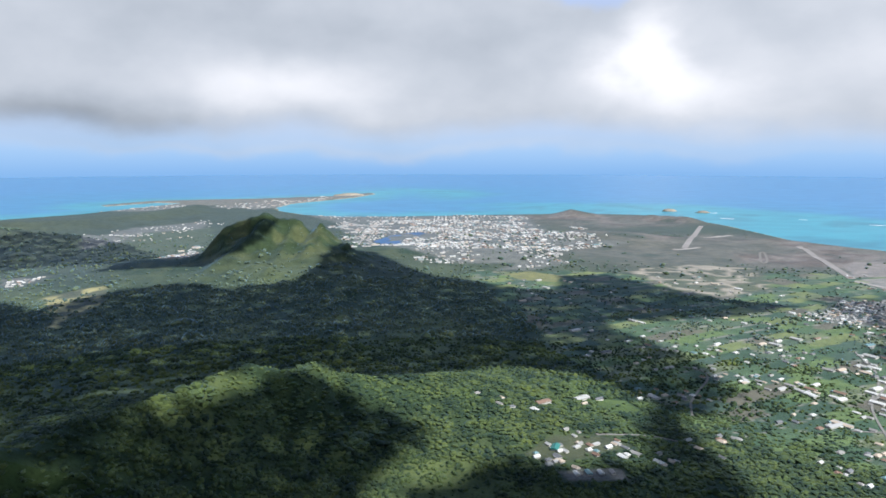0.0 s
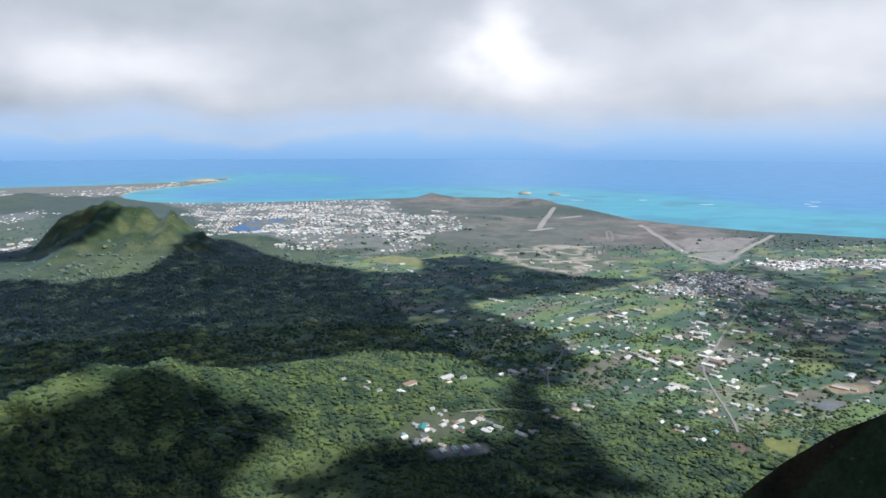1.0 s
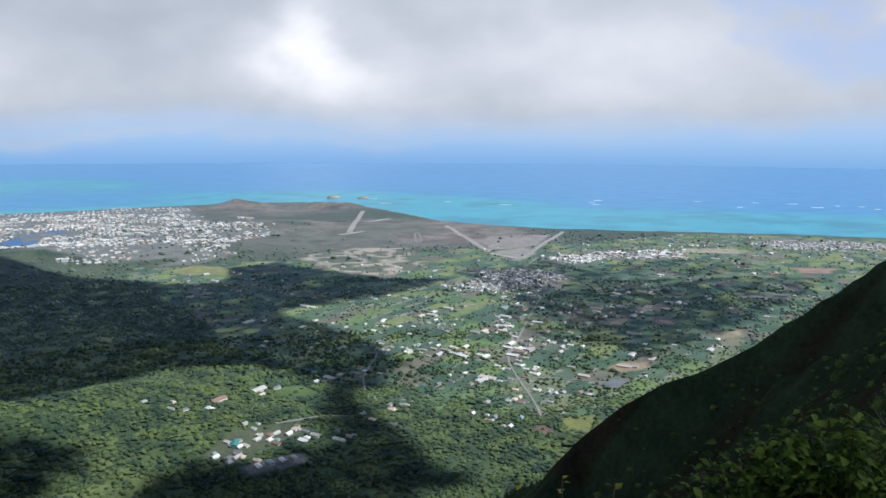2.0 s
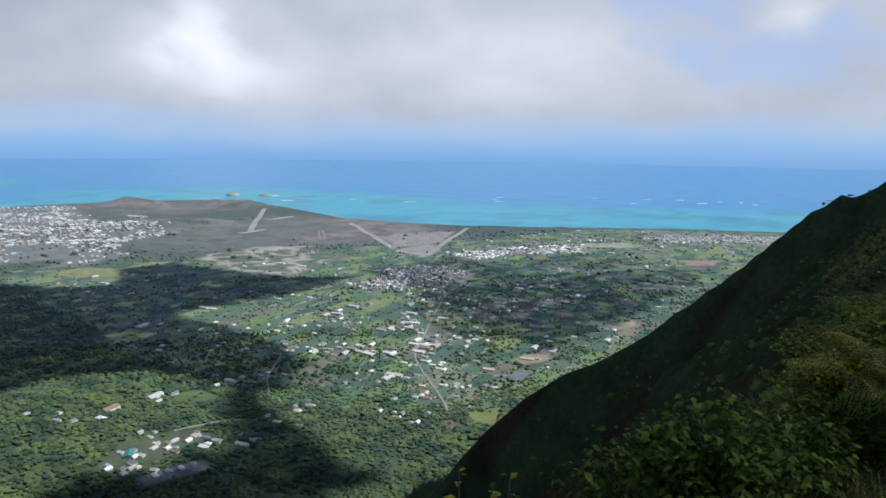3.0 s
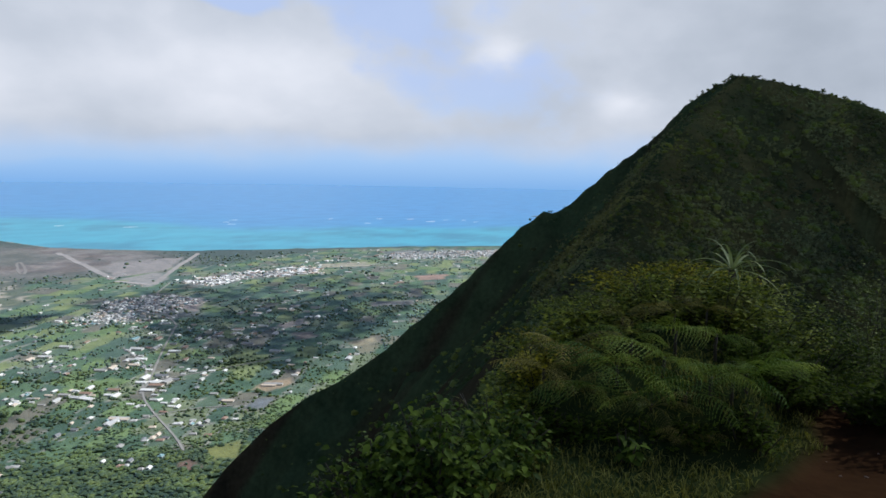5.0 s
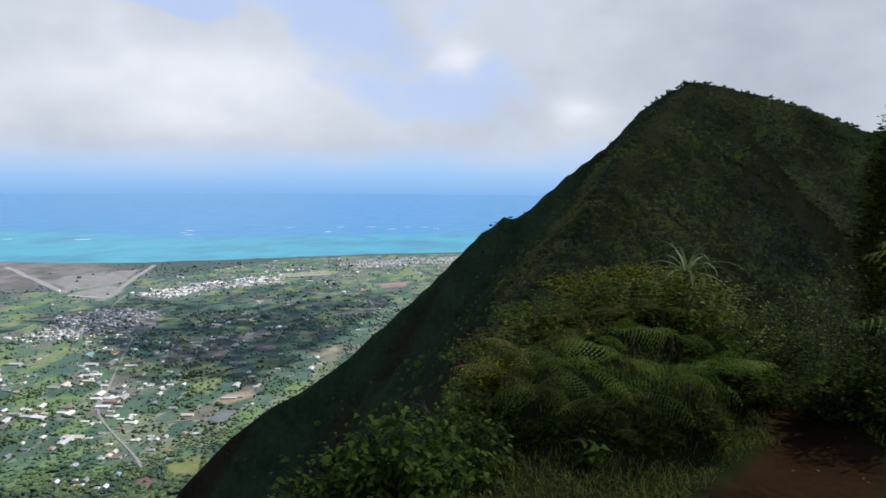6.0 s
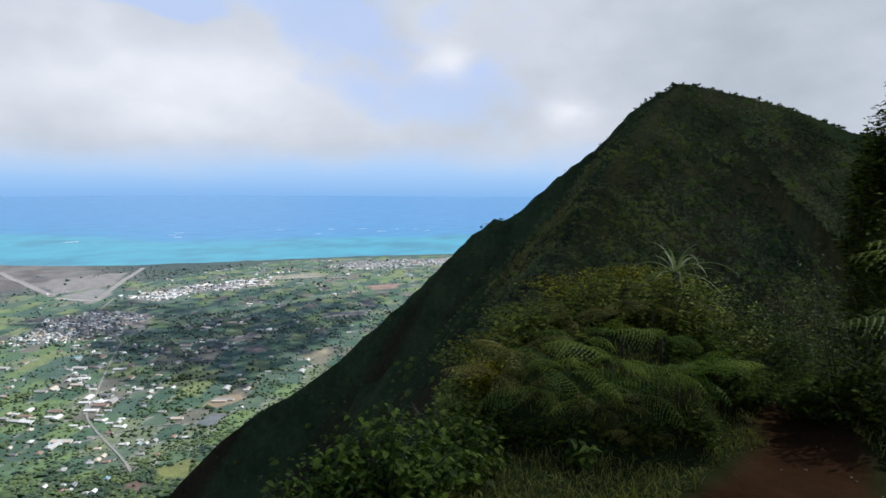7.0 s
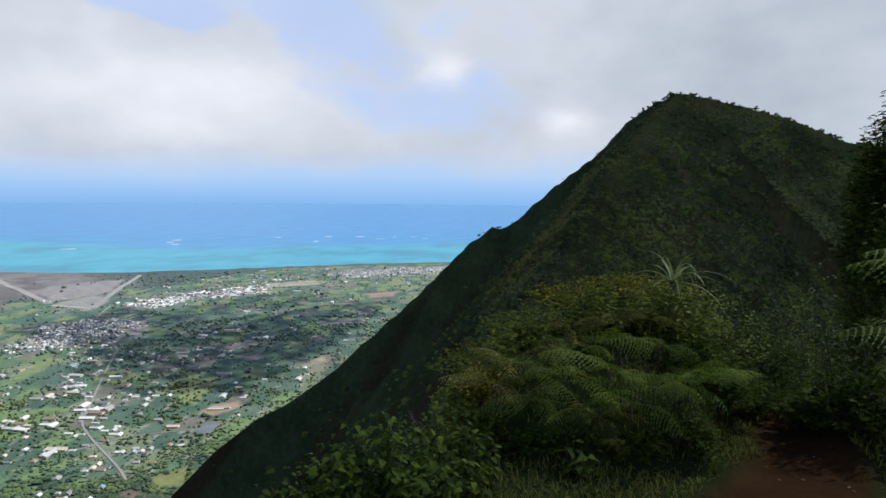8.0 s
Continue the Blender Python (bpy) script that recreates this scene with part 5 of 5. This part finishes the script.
for i, (bearing, r, wide, tall, mat, what) in enumerate((
        (68, 7.0, 0.75, 0.75, SMALL, "dense"), (72, 7.4, 0.8, 0.8, YELLOW, "yellowing"), (75.5, 7.6, 0.8, 0.85, YELLOW, "yellowing"), (79, 8.0, 0.85, 0.7, SMALL, "dense"), (82.5, 7.4, 0.7, 0.8, SMALL, "dense"), (79.8, 7.3, 0.5, 0.5, SMALL, "dense"),
        (70, 6.2, 0.6, 0.6, SMALL, "dense"), (74, 6.5, 0.65, 0.75, SMALL, "dense"), (78.7, 6.45, 0.5, 0.72, SMALL, "dense"), (79.2, 6.6, 0.34, 0.62, SMALL, "dense"), (82.5, 6.3, 0.5, 0.6, SMALL, "dense"), (66, 8.2, 0.8, 0.7, YELLOW, "yellowing"),
        (70.5, 8.8, 0.9, 0.8, SMALL, "dense"), (85, 8.4, 0.8, 0.7, SMALL, "dense"), (77, 9.2, 1.0, 0.8, SMALL, "dense"), (64.5, 6.6, 0.6, 0.6, SMALL, "dense"), (87, 10, 0.9, 0.8, SMALL, "dense"), (88.5, 7.6, 0.45, 0.4, SMALL, "dense"), (81.2, 6.0, 0.4, 0.5, SMALL, "dense"), (84.0, 6.6, 0.4, 0.45, SMALL, "dense"), (68.4, 6.0, 0.5, 0.55, SMALL, "dense"), (66.0, 5.9, 0.4, 0.45, SMALL, "dense"), (63.3, 5.7, 0.4, 0.5, SMALL, "dense"), (62.3, 5.2, 0.35, 0.4, SMALL, "dense"), (64.6, 5.6, 0.35, 0.5, YELLOW, "yellowing"))):
    px, py = polar_at(bearing, r)
    top_z = 125 - r * math.tan(radians(float(np.interp(bearing, (61.5, 63, 64.5, 66.8, 71, 73.3, 75.5, 79, 82, 84, 88), (18, 15.6, 13.5, 12, 8.6, 7.2, 6.4, 6.4, 7.4, 10, 12)))))
    tall = min(tall, max(top_z - float(land_z(px, py)[0]) + 0.05, 0.22))
    # shrubs right of the mound take the leaf with painted shade
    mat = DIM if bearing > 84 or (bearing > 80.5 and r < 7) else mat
    bush(px, py, wide, tall, 110, 17, 0.05, mat, 620 + i, what + " small-leaved shrub on the mound beside the trail", 0, name="shrub")
for i, (bearing, r, wide, top_z) in enumerate(((92.4, 9.3, 0.34, 125.85), (93.6, 9.2, 0.42, 126.1), (91.9, 9.0, 0.3, 125.25), (94.6, 8.4, 0.5, 124.9), (92.9, 8.6, 0.36, 124.7), (96.5, 8.2, 0.7, 125.4), (93.4, 9.6, 0.5, 125.95), (94.6, 9.4, 0.6, 126.0))):
    px, py = polar_at(bearing, r)
    total_z = top_z - float(land_z(px, py)[0])
    bush(px, py, wide, 1.7, 120, 20, 0.08, LUSH, 670 + i, "tall leafy shrub on the bank by the trail", 0, name="tall_shrub", trunk=max(total_z - 1.65, 0.1))
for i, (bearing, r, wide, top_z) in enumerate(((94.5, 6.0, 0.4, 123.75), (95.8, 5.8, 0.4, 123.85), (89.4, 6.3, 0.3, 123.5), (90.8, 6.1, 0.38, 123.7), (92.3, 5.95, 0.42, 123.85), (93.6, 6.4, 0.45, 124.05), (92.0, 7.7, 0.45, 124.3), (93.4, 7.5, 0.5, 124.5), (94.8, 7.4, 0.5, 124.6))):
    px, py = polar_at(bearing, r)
    bush(px, py, wide, top_z - float(land_z(px, py)[0]), 60, 12, 0.06, DIM, 730 + i, "leafy shrub painted in shade on the bank by the trail", 0, name="shrub")
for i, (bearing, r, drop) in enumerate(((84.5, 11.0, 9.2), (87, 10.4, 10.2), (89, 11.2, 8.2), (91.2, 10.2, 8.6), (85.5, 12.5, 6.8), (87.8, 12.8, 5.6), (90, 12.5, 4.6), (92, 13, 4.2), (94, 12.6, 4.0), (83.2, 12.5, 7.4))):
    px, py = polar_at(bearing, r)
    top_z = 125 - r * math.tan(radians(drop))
    # nearer ones get the leaf with shade in its colour
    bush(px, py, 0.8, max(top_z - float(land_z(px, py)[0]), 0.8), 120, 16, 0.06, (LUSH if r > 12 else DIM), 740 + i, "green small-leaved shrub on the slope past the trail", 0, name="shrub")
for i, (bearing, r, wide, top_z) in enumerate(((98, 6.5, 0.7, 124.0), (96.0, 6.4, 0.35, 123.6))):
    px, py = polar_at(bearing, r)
    bush(px, py, wide, top_z - float(land_z(px, py)[0]), 60, 12, 0.067, DIM, 660 + i, "leafy shrub painted in shade on the bank by the trail", 0, name="shrub")


def strap_plant(px, py, lift, seed):
    """A rosette of long strap leaves on a short stem."""
    rng = np.random.default_rng(seed)
    root = new("strap_leaved_plant")
    root.matrix_world = pose(px, py, float(land_z(px, py)[0]))
    tagged(root, "pale rosette plant of long drooping strap leaves", "plant")
    part("stem", *tube([(0, 0, -0.1), (0.03, 0, lift * 0.5), (0, 0, lift)], (0.03, 0.028, 0.03), 7), STEM, root)
    for k in range(20):
        turn, rise0 = k * 137.5 + rng.normal() * 10, rng.uniform(0.0, 0.9) if k < 17 else rng.uniform(1.0, 1.4)
        long, wide = rng.uniform(0.4, 0.68), rng.uniform(0.011, 0.019)
        v, f = [], []
        x_, z_, a = 0.01, lift, rise0
        n = 8
        for i in range(n + 1):
            t = i / n
            w_ = wide * (1 - t ** 2.5) * (0.5 + min(t * 4, 0.5))
            v += [(x_, w_, z_ + w_ * 0.5), (x_, 0, z_), (x_, -w_, z_ + w_ * 0.5)]
            x_, z_ = x_ + math.cos(a) * long / n, z_ + math.sin(a) * long / n
            a -= rng.uniform(0.16, 0.36) * (0.4 + t)
        for i in range(n):
            b = i * 3
            f += [(b, b + 1, b + 4, b + 3), (b + 1, b + 2, b + 5, b + 4)]
        ob = part("leaf", v, f, STRAP, root)
        ob.matrix_basis = pose(0, 0, 0, 0, 0, turn)


strap_plant(*polar_at(79.2, 6.9), 0.48, 700)


# grass, dead stems and stones
def tufts(name, label, n, long, area, seed, mat):
    rng = np.random.default_rng(seed)
    x, y = area(rng, n)
    path, _, _ = along(x, y, TRAIL)
    keep = path > 0.44 - 0.3 * step(np.hypot(x, y), 4.2, 5.8) + 0.35 * grain(x, y, 0.4, 9, 3)
    x, y = x[keep], y[keep]
    z = land_z(x, y)
    m = len(x)
    q = rng.uniform(0, 6.3, m)
    l = long * rng.uniform(0.5, 1.4, m)
    lean = rng.uniform(0.2, 1.0, m)
    d = np.column_stack([np.cos(q), np.sin(q)])
    side = np.column_stack([-d[:, 1], d[:, 0]]) * 0.0035
    vs = []
    for t, w_ in ((0, 1), (0.4, 0.9), (0.75, 0.6), (1, 0.05)):
        c = np.column_stack([x, y]) + d * (l * lean * t ** 1.7)[:, None]
        h = z - 0.01 + l * (t - 0.55 * lean * t ** 2)
        vs += [np.column_stack([c + side * w_, h]), np.column_stack([c - side * w_, h])]
    v = np.stack(vs, 1).reshape(-1, 3)
    f = np.array([(0, 1, 3, 2), (2, 3, 5, 4), (4, 5, 7, 6)])
    f = (f[None] + (np.arange(m) * 8)[:, None, None]).reshape(-1, 4)
    ob = new(name, mesh_from(name, v, f))
    ob.data.materials.append(mat)
    return tagged(ob, label, "grass", kind="stuff")


def verge(rng, n):
    a, r = np.radians(rng.uniform(56, 100, n)), rng.uniform(2.6, 8.0, n)
    return r * np.sin(a), r * np.cos(a)


def brink(rng, n):
    a, r = np.radians(rng.uniform(25, 62, n)), rng.uniform(3.2, 6.0, n)
    return r * np.sin(a), r * np.cos(a)


tufts("grass", "short straggling grass along the dirt trail", 32000, 0.07, verge, 710, BLADE)
tufts("tall_grass", "thin tall grass on the brink of the slope", 160, 0.25, brink, 711, BLADE)
rng = np.random.default_rng(12)
for k in range(14):
    bearing, r = rng.uniform(44, 61), rng.uniform(4.4, 6.6)
    px, py = polar_at(bearing, r)
    z0 = float(land_z(px, py)[0])
    root = new("dead_stem")
    tagged(root, "thin pale dead stem standing among green leaves", "twig", "dead stems")
    root.matrix_world = pose(px, py, z0)
    tall = rng.uniform(0.3, 0.55)
    lean = rng.normal(size=2) * 0.3
    pts = [(lean[0] * t * t * tall + rng.normal() * 0.01, lean[1] * t * t * tall, t * tall - 0.05) for t in np.linspace(0, 1, 6)]
    stem = part("stem", *tube(pts, np.linspace(0.003, 0.001, 6), 4), DEAD, root)
    for j in range(3):
        i = rng.integers(2, 5)
        q = rng.uniform(0, 6.3)
        part("side_twig", *tube([pts[i], (pts[i][0] + 0.09 * math.cos(q), pts[i][1] + 0.09 * math.sin(q), pts[i][2] + 0.07)], (0.003, 0.001), 4), DEAD, stem)
stone = mesh_of("stone", lumpy(1, 0.22, 5), PEBBLE, True)
for k in range(30):
    t = rng.uniform(0, 1)
    px, py = 3.0 + 2.8 * t + rng.normal() * 0.1, -0.3 + 0.1 * t + rng.normal() * 0.3
    s = rng.uniform(0.005, 0.017)
    ob = new("stone", stone)
    ob.matrix_world = pose(px, py, float(land_z(px, py)[0]) + s * 0.2, 0, 0, rng.uniform(0, 360)) @ Matrix.Diagonal((s, s * 0.8, s * 0.6, 1))
    tagged(ob, "small brown stone lying on the dirt trail", "stone", "stones on the trail")
